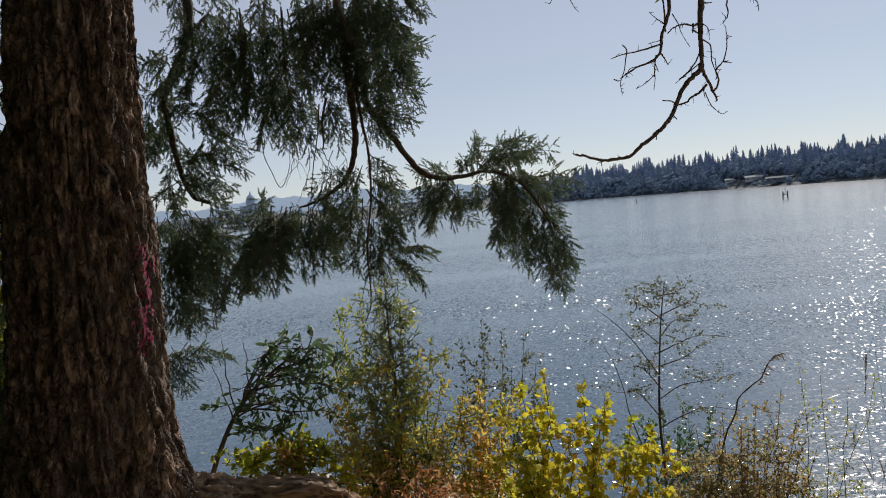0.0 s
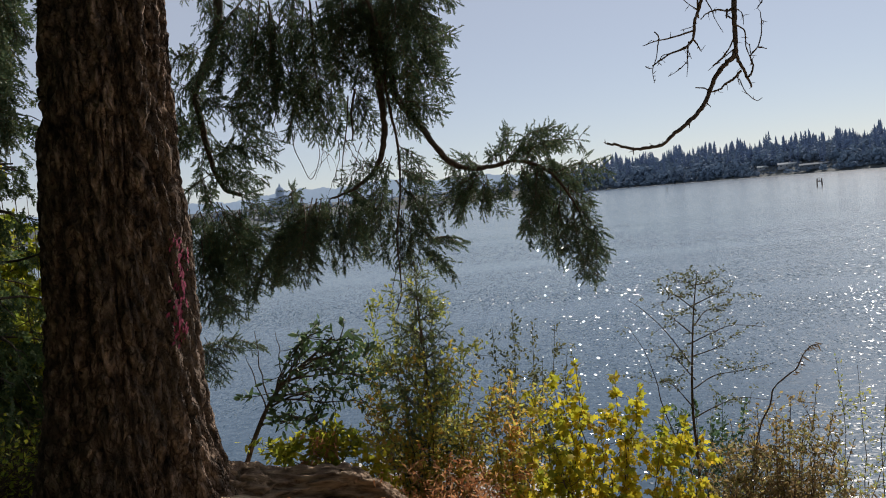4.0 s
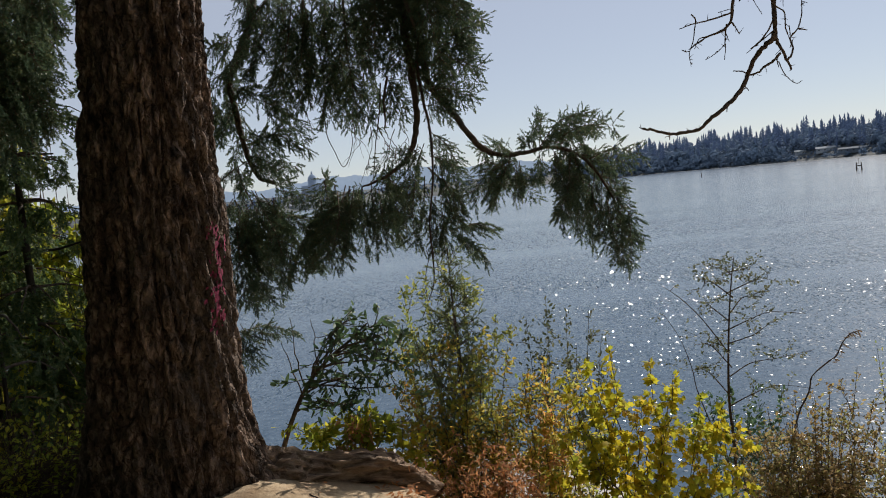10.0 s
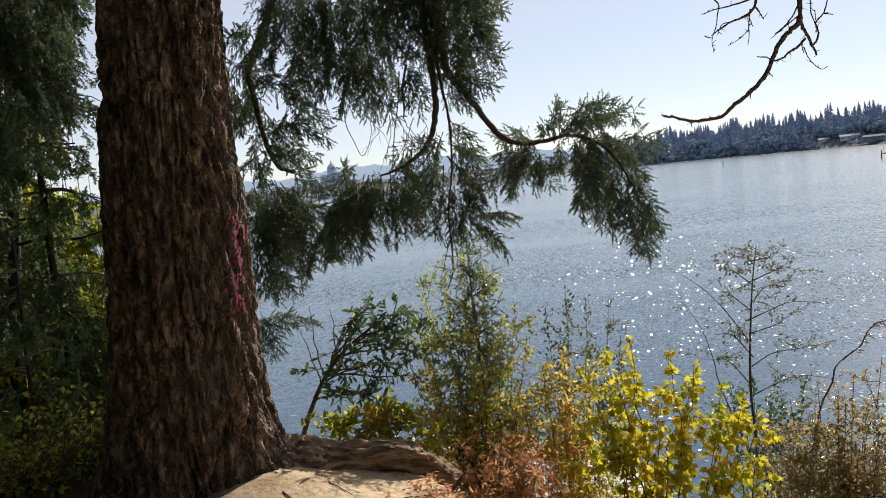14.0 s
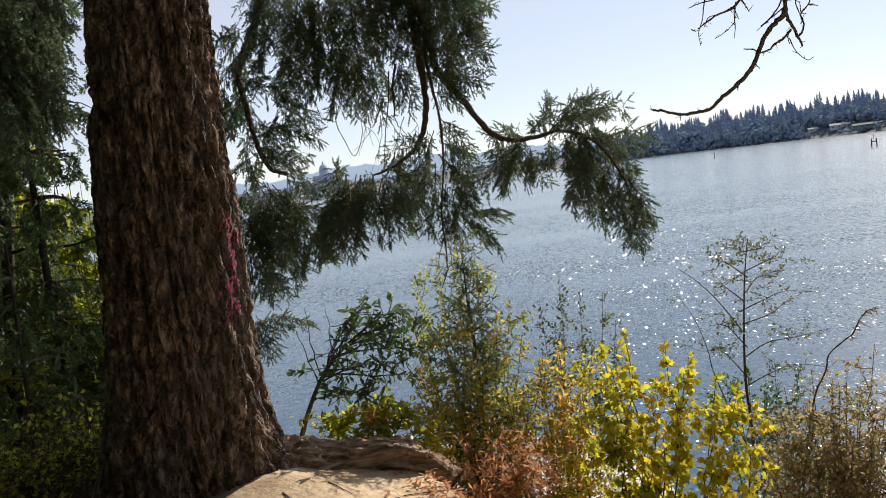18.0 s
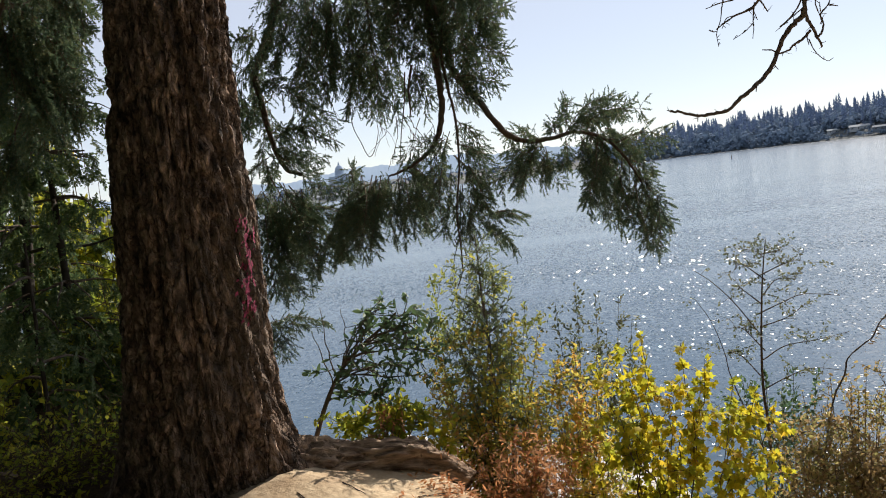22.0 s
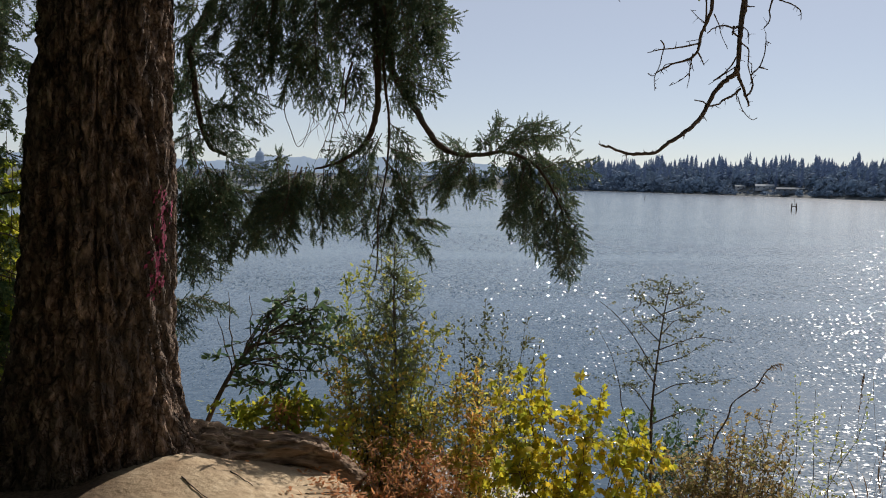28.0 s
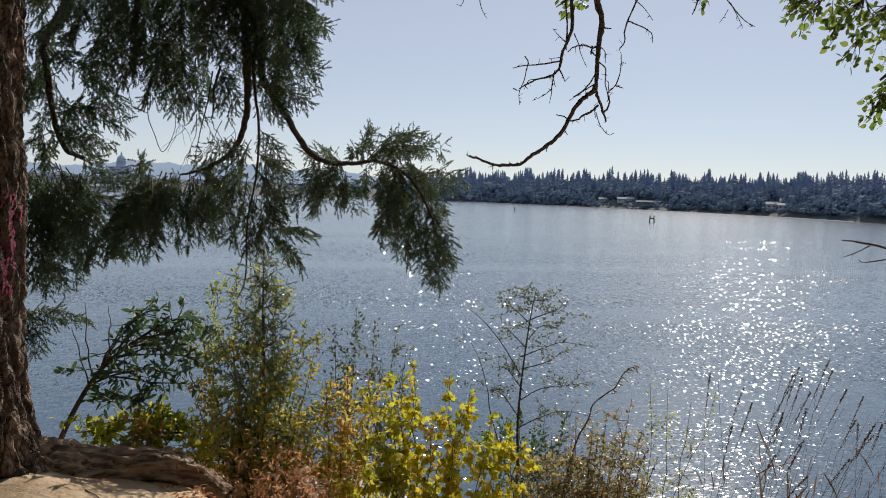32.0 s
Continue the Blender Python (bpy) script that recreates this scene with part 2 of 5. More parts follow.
SAND = soil_material()
ROOT = earthy("root_wood", [(0.36, (0.07, 0.046, 0.032)), (0.5, (0.26, 0.18, 0.125)), (0.68, (0.46, 0.34, 0.24))], 26, (0.24, 0.15, 0.095), bump=1.0, dist=0.04, stretch=(0.2, 1, 1))
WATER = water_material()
PAINT = earthy("pink_paint", [(0.3, (0.14, 0.025, 0.05)), (0.7, (0.36, 0.05, 0.12))], 50, bump=0.3, rough=0.7)
NEEDLE = leafy("fir_needles", [(0.052, 0.092, 0.068), (0.075, 0.128, 0.078), (0.115, 0.165, 0.085), (0.2, 0.2, 0.09)], 0.43, 0.45, 7.0)
NEEDLE2 = leafy("hemlock_needles", [(0.055, 0.1, 0.05), (0.09, 0.145, 0.06), (0.17, 0.21, 0.075)], 0.5, 0.5, 4.0)
YOUNG = leafy("young_needles", [(0.1, 0.16, 0.1), (0.16, 0.22, 0.115), (0.25, 0.28, 0.12)], 0.55, 0.6, 2.0)
BROAD = leafy("glossy_leaves", [(0.06, 0.12, 0.075), (0.09, 0.165, 0.09), (0.14, 0.22, 0.1), (0.085, 0.155, 0.085)], 0.4, 0.55)
MAPLE = leafy("maple_leaves", [(0.22, 0.31, 0.05), (0.46, 0.48, 0.05), (0.66, 0.57, 0.045), (0.7, 0.47, 0.05)], 0.6, 0.65, 3.0)
MIXED = leafy("turning_leaves", [(0.24, 0.32, 0.1), (0.42, 0.46, 0.1), (0.54, 0.48, 0.1), (0.7, 0.48, 0.1), (0.76, 0.36, 0.14)], 0.68, 0.6, 2.6)
SMALL = leafy("small_green_leaves", [(0.19, 0.26, 0.1), (0.34, 0.39, 0.12), (0.54, 0.5, 0.13)], 0.62, 0.45, 3.0)
GREYLEAF = leafy("grey_leaves", [(0.12, 0.15, 0.09), (0.17, 0.2, 0.11), (0.27, 0.26, 0.14)], 0.4, 0.6, 3.0)
RUST = leafy("rusty_leaves", [(0.36, 0.15, 0.07), (0.56, 0.24, 0.1), (0.6, 0.33, 0.16), (0.4, 0.2, 0.1)], 0.62, 0.7, 4.0)
LIME = leafy("sunlit_leaves", [(0.15, 0.22, 0.045), (0.34, 0.4, 0.055), (0.58, 0.52, 0.06)], 0.66, 0.5, 1.5)
GREEN = leafy("madrone_leaves", [(0.08, 0.14, 0.03), (0.16, 0.24, 0.05), (0.26, 0.32, 0.06)], 0.5, 0.6, 2.0)
STRAW = leafy("dry_grass", [(0.18, 0.12, 0.07), (0.26, 0.18, 0.1), (0.12, 0.085, 0.055)], 0.3, 0.7, 3.0)
SEED = leafy("seed_heads", [(0.11, 0.08, 0.06), (0.2, 0.145, 0.105)], 0.3, 0.8, 3.0)
# far trees: the blue of distance haze is painted into their leaf colours
HAZED_WOOD = leafy("hazed_conifers", [(0.135, 0.2, 0.325), (0.145, 0.21, 0.335), (0.155, 0.215, 0.335)], 0.12, 1.0, 0.01)
HAZED_LEAF = leafy("hazed_broadleaf", [(0.16, 0.235, 0.335), (0.17, 0.245, 0.34), (0.185, 0.25, 0.34)], 0.12, 1.0, 0.01)
FARLAND = earthy("far_land", [(0.3, (0.05, 0.065, 0.075)), (0.7, (0.09, 0.1, 0.1))], 0.02, bump=0.0)
# haze painted as pale blue colour and emission; the hills themselves give no light
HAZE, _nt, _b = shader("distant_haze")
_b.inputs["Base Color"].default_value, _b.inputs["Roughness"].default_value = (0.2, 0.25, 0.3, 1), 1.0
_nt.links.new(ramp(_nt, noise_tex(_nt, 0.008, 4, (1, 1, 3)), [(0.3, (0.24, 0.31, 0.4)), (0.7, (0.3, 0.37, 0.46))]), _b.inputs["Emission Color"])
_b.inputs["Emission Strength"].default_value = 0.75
PALE = earthy("pale_wall", [(0.3, (0.32, 0.35, 0.38)), (0.7, (0.42, 0.45, 0.47))], 0.3, bump=0.0, rough=1.0)
# blue haze tint put into the stone's own colour
STONE = earthy("hazy_stone", [(0.3, (0.32, 0.41, 0.54)), (0.7, (0.38, 0.46, 0.57))], 0.05, bump=0.0)
ROOF = earthy("grey_roof", [(0.3, (0.11, 0.14, 0.18)), (0.7, (0.16, 0.19, 0.22))], 0.3, bump=0.0)
PILE = earthy("wet_timber", [(0.3, (0.03, 0.025, 0.02)), (0.7, (0.12, 0.1, 0.085))], 3, bump=0.2)
GLASS, _nt, _b = shader("dark_glass")
_b.inputs["Base Color"].default_value, _b.inputs["Roughness"].default_value = (0.03, 0.035, 0.04, 1), 0.1


# ---- mesh helpers ----
def mesh_of(name, v, f, mat, smooth=False):
    """A mesh from arrays of vertices and of faces that all have the same number of corners."""
    v, f = np.asarray(v, np.float32), np.asarray(f, np.int32)
    me = bpy.data.meshes.new(name)
    me.vertices.add(len(v))
    me.vertices.foreach_set("co", v.ravel())
    k = f.shape[1]
    me.loops.add(f.size)
    me.loops.foreach_set("vertex_index", f.ravel())
    me.polygons.add(len(f))
    me.polygons.foreach_set("loop_start", np.arange(len(f), dtype=np.int32) * k)
    me.materials.append(mat)
    me.update(calc_edges=True)
    if smooth:
        me.shade_smooth()
    return me


def part(name, me, parent=None, label="", kind=""):
    ob = new(name, me)
    if parent is not None:
        ob.parent = parent
    return tagged(ob, label, kind=kind)


def thing(name, at, label, category, group="", kind=""):
    """The empty at a thing's base; its parts are built in world places and hung under it."""
    ob = new(name)
    ob.empty_display_size = 0.1
    ob.location = at
    ob["base"] = 1
    return tagged(ob, label, category, group, kind)


def under(ob, child):
    child.parent = ob
    child.matrix_parent_inverse = Matrix.Translation(ob.location).inverted()
    return child


def sub(name, me, owner, label="", kind=""):
    """A part under a thing, modelled in world places."""
    return under(owner, part(name, me, None, label, kind))


def smooth_line(pts, n):
    """n places along a curve through the given places."""
    p = np.asarray(pts, float)
    p = np.vstack([2 * p[0] - p[1], p, 2 * p[-1] - p[-2]])
    out = []
    for u in np.linspace(0, len(p) - 3 - 1e-6, n):
        i, t = int(u), u - int(u)
        a, b, c, d = p[i : i + 4]
        out.append(0.5 * (2 * b + (c - a) * t + (2 * a - 5 * b + 4 * c - d) * t * t + (3 * b - a - 3 * c + d) * t**3))
    return np.array(out)


def tubes(lines, sides=6, rng=None, rough=0.0):
    """Vertices and quads of tapered tubes; lines: (places, first radius, last radius)."""
    vs, fs, base = [], [], 0
    ang = np.linspace(0, 2 * np.pi, sides, endpoint=False)
    for pts, r0, r1 in lines:
        p = np.asarray(pts, float)
        n = len(p)
        t = np.gradient(p, axis=0)
        t /= np.linalg.norm(t, axis=1)[:, None] + 1e-9
        ref = np.array([0.0, 1.0, 0.13]) if abs(t[:, 1]).mean() < 0.8 else np.array([1.0, 0.1, 0.0])
        u = np.cross(t, ref)
        u /= np.linalg.norm(u, axis=1)[:, None] + 1e-9
        w = np.cross(t, u)
        r = np.linspace(r0, r1, n)[:, None, None] * np.ones((1, sides, 1))
        if rough and rng is not None:
            r = r * (1 + rough * rng.normal(size=(n, sides, 1)))
        v = p[:, None, :] + r * (np.cos(ang)[None, :, None] * u[:, None, :] + np.sin(ang)[None, :, None] * w[:, None, :])
        vs.append(v.reshape(-1, 3))
        i = np.arange(n - 1)[:, None] * sides
        j = np.arange(sides)[None, :]
        k = (j + 1) % sides
        fs.append(np.stack([i + j, i + k, i + sides + k, i + sides + j], -1).reshape(-1, 4) + base)
        base += n * sides
    return np.vstack(vs), np.vstack(fs)


def turns(x, up, rng=None):
    """Rotation matrices whose first axis is x and whose third leans to up."""
    x = x / (np.linalg.norm(x, axis=1)[:, None] + 1e-9)
    y = np.cross(up, x)
    y /= np.linalg.norm(y, axis=1)[:, None] + 1e-9
    return np.stack([x, y, np.cross(x, y)], -1)


def scattered(tv, tf, places, rot, size):
    """One template put at many places."""
    v = np.einsum("nij,vj->nvi", rot, tv) * np.asarray(size)[:, None, None] + places[:, None, :]
    f = tf[None] + (np.arange(len(places)) * len(tv))[:, None, None]
    return v.reshape(-1, 3), f.reshape(-1, tf.shape[1])


def unit(rng, n):
    v = rng.normal(size=(n, 3))
    return v / np.linalg.norm(v, axis=1)[:, None]


# leaf shapes, one metre long along x
def blade(width, fold=0.15, bend=0.12):
    x = np.array([0, 0.22, 0.5, 0.78, 1.0])
    w = np.array([0.02, 0.8, 1.0, 0.68, 0.0]) * width / 2
    z = -bend * x * x
    v = np.vstack([np.c_[x, 0 * x, z], np.c_[x, w, z + fold * w], np.c_[x, -w, z + fold * w]])
    f = []
    for i in range(4):
        f += [[i, i + 1, 6 + i], [i, 6 + i, 5 + i], [i, 10 + i, 11 + i], [i, 11 + i, i + 1]]
    return v, np.array(f)


def palm(lobes=5):
    """A lobed maple leaf, stalk at the origin."""
    out = []
    n = lobes * 2 + 1
    reach = [0.42, 0.62, 0.46, 0.86, 0.6, 1.0, 0.6, 0.86, 0.46, 0.62, 0.42]
    for i in range(n):
        a = radians(-125 + 250 * i / (n - 1))
        r = 0.58 * reach[i]
        out.append((0.35 + r * math.cos(a), r * math.sin(a), -0.9 * r * r + (0.04 if i % 2 else -0.04)))
    v = [(0.33, 0, 0.02), (0.12, 0, 0)] + out
    f = [[0, 2 + i, 3 + i] for i in range(n - 1)] + [[0, 1, 2], [0, 2 + n - 1, 1]]
    return np.array(v), np.array(f)


def needle_spray(rng, length=0.21, pairs=4, needle=0.026, step=0.0068, wide=0.0125, finger=0.52):
    """A flat, drooping branchlet with pointed side shoots, set along both sides with needles."""
    axes = [(np.array([0, 0, 0.0]), np.array([1, 0, -0.1]), length)]
    for i in range(pairs):
        s = (0.06 + 0.78 * (i + 0.5) / pairs) * length
        for side in (1, -1):
            if rng.uniform() < 0.12:
                continue
            l = length * finger * (1 - 0.4 * i / pairs) * rng.uniform(0.6, 1.15)
            d = np.array([0.78, side * rng.uniform(0.35, 0.62), rng.uniform(-0.3, 0.12)])
            axes.append((np.array([s + rng.uniform(-0.01, 0.01), 0, -0.1 * s]), d / np.linalg.norm(d), l))
    v, f = [], []
    for o, d, l in axes:
        d = d / np.linalg.norm(d)
        q = np.cross(d, [0, 0, 1.0])
        q /= np.linalg.norm(q)
        h = np.cross(q, d)
        k = len(v)
        v += [o - q * 0.002, o + q * 0.002, o + d * l]
        f.append([k, k + 1, k + 2])
        side = 1
        for s in np.arange(0.012, l, step):
            side = -side
            roll = rng.normal() * 0.7
            outw = q * side * math.cos(roll) + h * math.sin(roll)
            nd = d * 0.7 + outw * 0.72
            nd *= needle * rng.uniform(0.8, 1.1) * (1.0 - 0.25 * s / l) / np.linalg.norm(nd)
            c = np.cross(nd, h + unit(rng, 1)[0] * 0.5)
            c *= wide / 2 / np.linalg.norm(c)
            k = len(v)
            a = o + d * s
            v += [a - c, a + c, a + nd]
            f.append([k, k + 1, k + 2])
    return np.array(v), np.array(f)


def brush(rng, length=0.15, needle=0.023, wide=0.0062, step=0.0052):
    """One shoot: needles all round a slightly bowed stalk along x."""
    v, f = [(0, 0, -0.002), (0, 0, 0.002), (length, 0, -0.1 * length)], [[0, 1, 2]]
    for s in np.arange(0.004, length, step):
        a = np.array([s, 0, -0.1 * s * s / length])
        t = rng.uniform(0, 2 * np.pi)
        r = np.array([0, math.cos(t), math.sin(t)])
        l = needle * rng.uniform(0.8, 1.1) * (1 - 0.35 * (s / length) ** 3)
        tip = a + (np.array([0.6, 0, 0]) + r * 0.8) * l
        c = np.cross(tip - a, unit(rng, 1)[0])
        c *= wide / 2 / (np.linalg.norm(c) + 1e-9)
        k = len(v)
        v += [tuple(a - c), tuple(a + c), tuple(tip)]
        f.append([k, k + 1, k + 2])
    return np.array(v), np.array(f)


LEAF, LEAF_F = blade(0.42)
SHRUB, SHRUB_F = blade(0.34)
SLIM, SLIM_F = blade(0.22, 0.1, 0.35)
ROUND, ROUND_F = blade(0.62)
TINY = np.array([[0, 0, 0], [0.5, 0.28, 0.04], [1, 0, -0.06], [0.5, -0.28, 0.04]])
TINY_F = np.array([[0, 1, 2], [0, 2, 3]])
PALM, PALM_F = palm()
COARSE = [needle_spray(np.random.default_rng(20 + s), 0.24, 4, 0.032, 0.0125, 0.021, 0.52) for s in range(4)]
SHOOTS = [brush(np.random.default_rng(60 + s), 0.075 + 0.015 * s, 0.025, 0.0105, 0.0038) for s in range(4)]
OVAL = np.array([[0, 0, 0], [0.3, 0.24, 0.05], [0.72, 0.2, 0.03], [1, 0, -0.08], [0.72, -0.2, 0.03], [0.3, -0.24, 0.05]])
OVAL_F = np.array([[0, 1, 2], [0, 2, 3], [0, 3, 4], [0, 4, 5]])


def spray_mesh(name, mat, places, ways, size, rng, kinds, ups=None):
    """Needle sprays at the places, pointing along ways."""
    pick = rng.integers(0, len(kinds), len(places))
    ups = np.tile([0.0, 0, 1.0], (len(places), 1)) + rng.normal(size=(len(places), 3)) * 0.7 if ups is None else ups
    rot = turns(ways, ups)
    vs, fs, b = [], [], 0
    for k, (tv, tf) in enumerate(kinds):
        m = pick == k
        if not m.any():
            continue
        v, f = scattered(tv, tf, places[m], rot[m], size[m])
        vs.append(v)
        fs.append(f + b)
        b += len(v)
    return mesh_of(name, np.vstack(vs), np.vstack(fs), mat)


def frond(rng, o, e, twigs, pl, wy, sz, sag=0.12, full=1.0, gap=0.036):
    """A flat branchlet from o to e: side twigs on both sides, all set with needle shoots."""
    o, e = np.asarray(o, float), np.asarray(e, float)
    length = np.linalg.norm(e - o)
    d = (e - o) / length
    length = max(length - 0.065, 0.7 * length)  # the shoots reach past the last twig
    e = o + d * length
    mid = o + (e - o) * 0.5 + np.array([0, 0, sag * length * (1 - abs(d[2]))]) + rng.normal(size=3) * 0.04 * length
    q = smooth_line([o, mid, e], 17)
    twigs.append((q, 0.0025 + 0.004 * length, 0.0015))
    side = np.cross(d, unit(rng, 1)[0] * np.array([0.8, 1.3, 0.5]))
    side /= np.linalg.norm(side) + 1e-6
    n = max(4, int(length / gap * full))
    for k in range(n):
        s = 0.1 + 0.9 * (k + rng.uniform(0, 1)) / n
        c = q[min(int(s * 16), 16)]
        l = min(0.3 * length, 0.3) * (1.1 - 0.75 * s) * rng.uniform(0.5, 1.2) + 0.03
        t = d * rng.uniform(0.5, 0.9) + side * (1 if k % 2 else -1) * rng.uniform(0.5, 0.9) + np.array([0, 0, -0.22]) + rng.normal(size=3) * 0.12
        t /= np.linalg.norm(t)
        tip = c + t * l
        twigs.append((np.array([c, (c + tip) / 2 + np.array([0, 0, 0.012]), tip]), 0.0028, 0.001))
        m = max(1, int(l / 0.05))
        for i in range(m):
            b = c + (tip - c) * (i + rng.uniform(0, 0.6)) / m
            for sg in (-1, 1):
                if rng.uniform() < 0.8:
                    pl.append(b)
                    wy.append(t * 0.6 + np.cross(t, side) * rng.normal() * 0.4 + (d * 0.4 + side * 0.6) * sg * rng.uniform(0.5, 1.2) + np.array([0, 0, -0.25]))
                    sz.append(rng.uniform(0.6, 1.0))
        pl.append(tip - t * 0.02)
        wy.append(t + np.array([0, 0, -0.1]))
        sz.append(rng.uniform(0.75, 1.15))
    pl.append(e - d * 0.03)
    wy.append(q[16] - q[14])
    sz.append(1.0)


def wobbly(rng, a, b, n=7, amount=0.06, sag=0.0):
    a, b = np.asarray(a, float), np.asarray(b, float)
    u = np.linspace(0, 1, n)[:, None]
    l = np.linalg.norm(b - a)
    p = a + (b - a) * u + np.cumsum(rng.normal(size=(n, 3)), 0) * amount * l / n * np.sin(np.pi * np.minimum(u * 1.2, 1)) ** 0.5
    p[:, 2] += sag * l * (u[:, 0] * (1 - u[:, 0])) * 4
    return p


# ---- ground, water ----
def edge_of_bank(x):
    """Where the flat top of the bank ends, as y for each x."""
    return 5.15 - 0.95 / (1 + np.exp(-(x + 0.6) * 9)) - 0.75 / (1 + np.exp(-(x + 0.05) * 6)) + 0.05 * np.sin(x * 2.3)


def ground_height(x, y):
    x, y = np.asarray(x, float), np.asarray(y, float)
    over = np.maximum(y - edge_of_bank(x), 0)
    z = -0.95 * over + 0.25 * np.minimum(over, 1.0) ** 2 * 0.6
    z = np.maximum(z, -5.95 - 0.028 * over - 0.8 / (1 + np.exp(-(x - 4.2) * 1.5))) - 0.02 * np.sin(x * 1.7) * np.cos(y * 1.3)
    z = z + 0.15 * np.exp(-(((x + 1.4) / 0.5) ** 2 + ((y - 4.15) / 0.5) ** 2))
    return z - 0.11 / (1 + np.exp(-(x + 1.4) * 5)) / (1 + np.exp(-(y - 2.6) * 3)) * (over < 2)


def build_ground():
    xs = np.unique(np.r_[np.linspace(-60, -6, 28), np.linspace(-6, 6, 161), np.linspace(6, 60, 28)])
    ys = np.unique(np.r_[np.linspace(-40, 2, 22), np.linspace(2, 8, 101), np.linspace(8, 26, 40)])
    X, Y = np.meshgrid(xs, ys)
    Z = ground_height(X, Y)
    near = (np.abs(X) < 8) & (Y > -2) & (Y < 9)
    bumps = np.array([noise.fractal(Vector((a * 2.2, b * 2.2, 3.1)), 1.0, 2.0, 5) for a, b in zip(X.ravel(), Y.ravel())]).reshape(X.shape)
    Z = Z + np.where(near, 0.034, 0.1) * bumps
    v = np.c_[X.ravel(), Y.ravel(), Z.ravel()]
    nx = len(xs)
    i = (np.arange(len(ys) - 1)[:, None] * nx + np.arange(nx - 1)[None]).ravel()
    f = np.stack([i, i + 1, i + nx + 1, i + nx], -1)
    tagged(part("ground", mesh_of("ground", v, f, SAND, True)), "pale sandy bank top dropping to the shore", "ground", kind="structure")


def build_water():
    a = 4800
    v = [(-a, 12, -6.5), (a, 12, -6.5), (a, a, -6.5), (-a, a, -6.5)]
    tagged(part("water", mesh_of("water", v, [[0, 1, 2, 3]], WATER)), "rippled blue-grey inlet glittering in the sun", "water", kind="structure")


build_ground()
build_water()


# ---- the big fir ----
def build_fir():
    rng = np.random.default_rng(3)
    tree = thing("douglas_fir", (-1.88, 4.4, 0.0), "old fir with thick dark furrowed trunk and drooping boughs", "tree")
    # trunk: furrowed plates between deep cracks, flaring to the roots
    rows, cols, top = 320, 280, 7.5
    hs = np.concatenate([np.linspace(-0.12, 3.4, rows - 40), np.linspace(3.45, top, 40)])
    th = np.linspace(0, 2 * np.pi, cols, endpoint=False)
    v = np.empty((rows, cols, 3))
    for i, h in enumerate(hs):
        cx = -1.915 + 0.062 * (min(h, 3.5) - 0.95) + 0.01 * math.sin(h * 1.9)
        r = 0.402 - 0.042 * (min(h, 3.5) - 0.95) - 0.015 * max(h - 3.5, 0)
        for j, a in enumerate(th):
            c, s = math.cos(a), math.sin(a)
            lobes = math.exp(-max(h, 0) / 0.35) * (0.04 * math.cos(3 * a + 0.4) + 0.04 * math.cos(5 * a + 1.0))
            flare = math.exp(-max(h, 0) / 0.3) * (0.05 + 0.17 * max(0.0, math.cos(a - 0.5)) ** 3 + 0.14 * max(0.0, math.cos(a - 3.4)) ** 2)
            q = Vector((c * 3.2, s * 3.2, h * 0.85))
            warp = noise.noise(q * 0.8) * 0.9
            lean = a + 0.35 * h + 0.25 * warp
            ca, sa = math.cos(lean), math.sin(lean)
            n1 = noise.noise(Vector((ca * 4.6 + warp, sa * 4.6, h * 1.7 + warp * 1.5)))
            n2 = noise.noise(Vector((c * 8.5 + warp, s * 8.5, h * 5.5 + warp)))
            n3 = noise.noise(Vector((c * 15, s * 15, h * 17)))
            n4 = noise.noise(Vector((c * 32, s * 32, h * 30)))
            furrow = -0.045 * math.exp(-((n1 / 0.1) ** 2)) - 0.028 * math.exp(-((n2 / 0.12) ** 2)) + 0.016 * n3 + 0.006 * n4 + 0.024 * noise.noise(q)
            rr = r * (1 + lobes) + flare + furrow
            v[i, j] = (cx + rr * c, 4.42 + rr * s, h)
    i = np.arange(rows - 1)[:, None] * cols
    j = np.arange(cols)[None]
    k = (j + 1) % cols
    f = np.stack([i + j, i + k, i + cols + k, i + cols + j], -1).reshape(-1, 4)
    sub("trunk", mesh_of("trunk", v.reshape(-1, 3), f, BARK), tree, "dark reddish-brown deeply furrowed bark")
    # sprayed paint: flecks lying on the plates of the bark
    pv, pf = [], []
    for n in range(230):
        u = rng.uniform(0, 1)
        h = 1.55 - 0.56 * u + rng.normal() * 0.015
        a = radians(-18 + 5 * math.sin(u * 5) + rng.normal() * 4.2)
        c, s = math.cos(a), math.sin(a)
        ih, ia = int(np.argmin(abs(hs - h))), int(round((a % (2 * np.pi)) / (2 * np.pi) * cols)) % cols
        p = v[ih, ia] + 0.006 * np.array([c, s, 0])
        w, l = rng.uniform(0.006, 0.016), rng.uniform(0.012, 0.035)
        t = np.array([-s, c, 0])
        b = len(pv)
        pv += [p - t * w, p + t * w * 0.7 + (0, 0, l * 0.3), p + t * w * 0.6 + (0, 0, l), p - t * w * 0.5 + (0, 0, l * 0.8)]
        pf.append([b, b + 1, b + 2, b + 3])
    sub("paint_mark", mesh_of("paint_mark", pv, pf, PAINT), tree, "faded pink spray paint down the bark", "stuff")
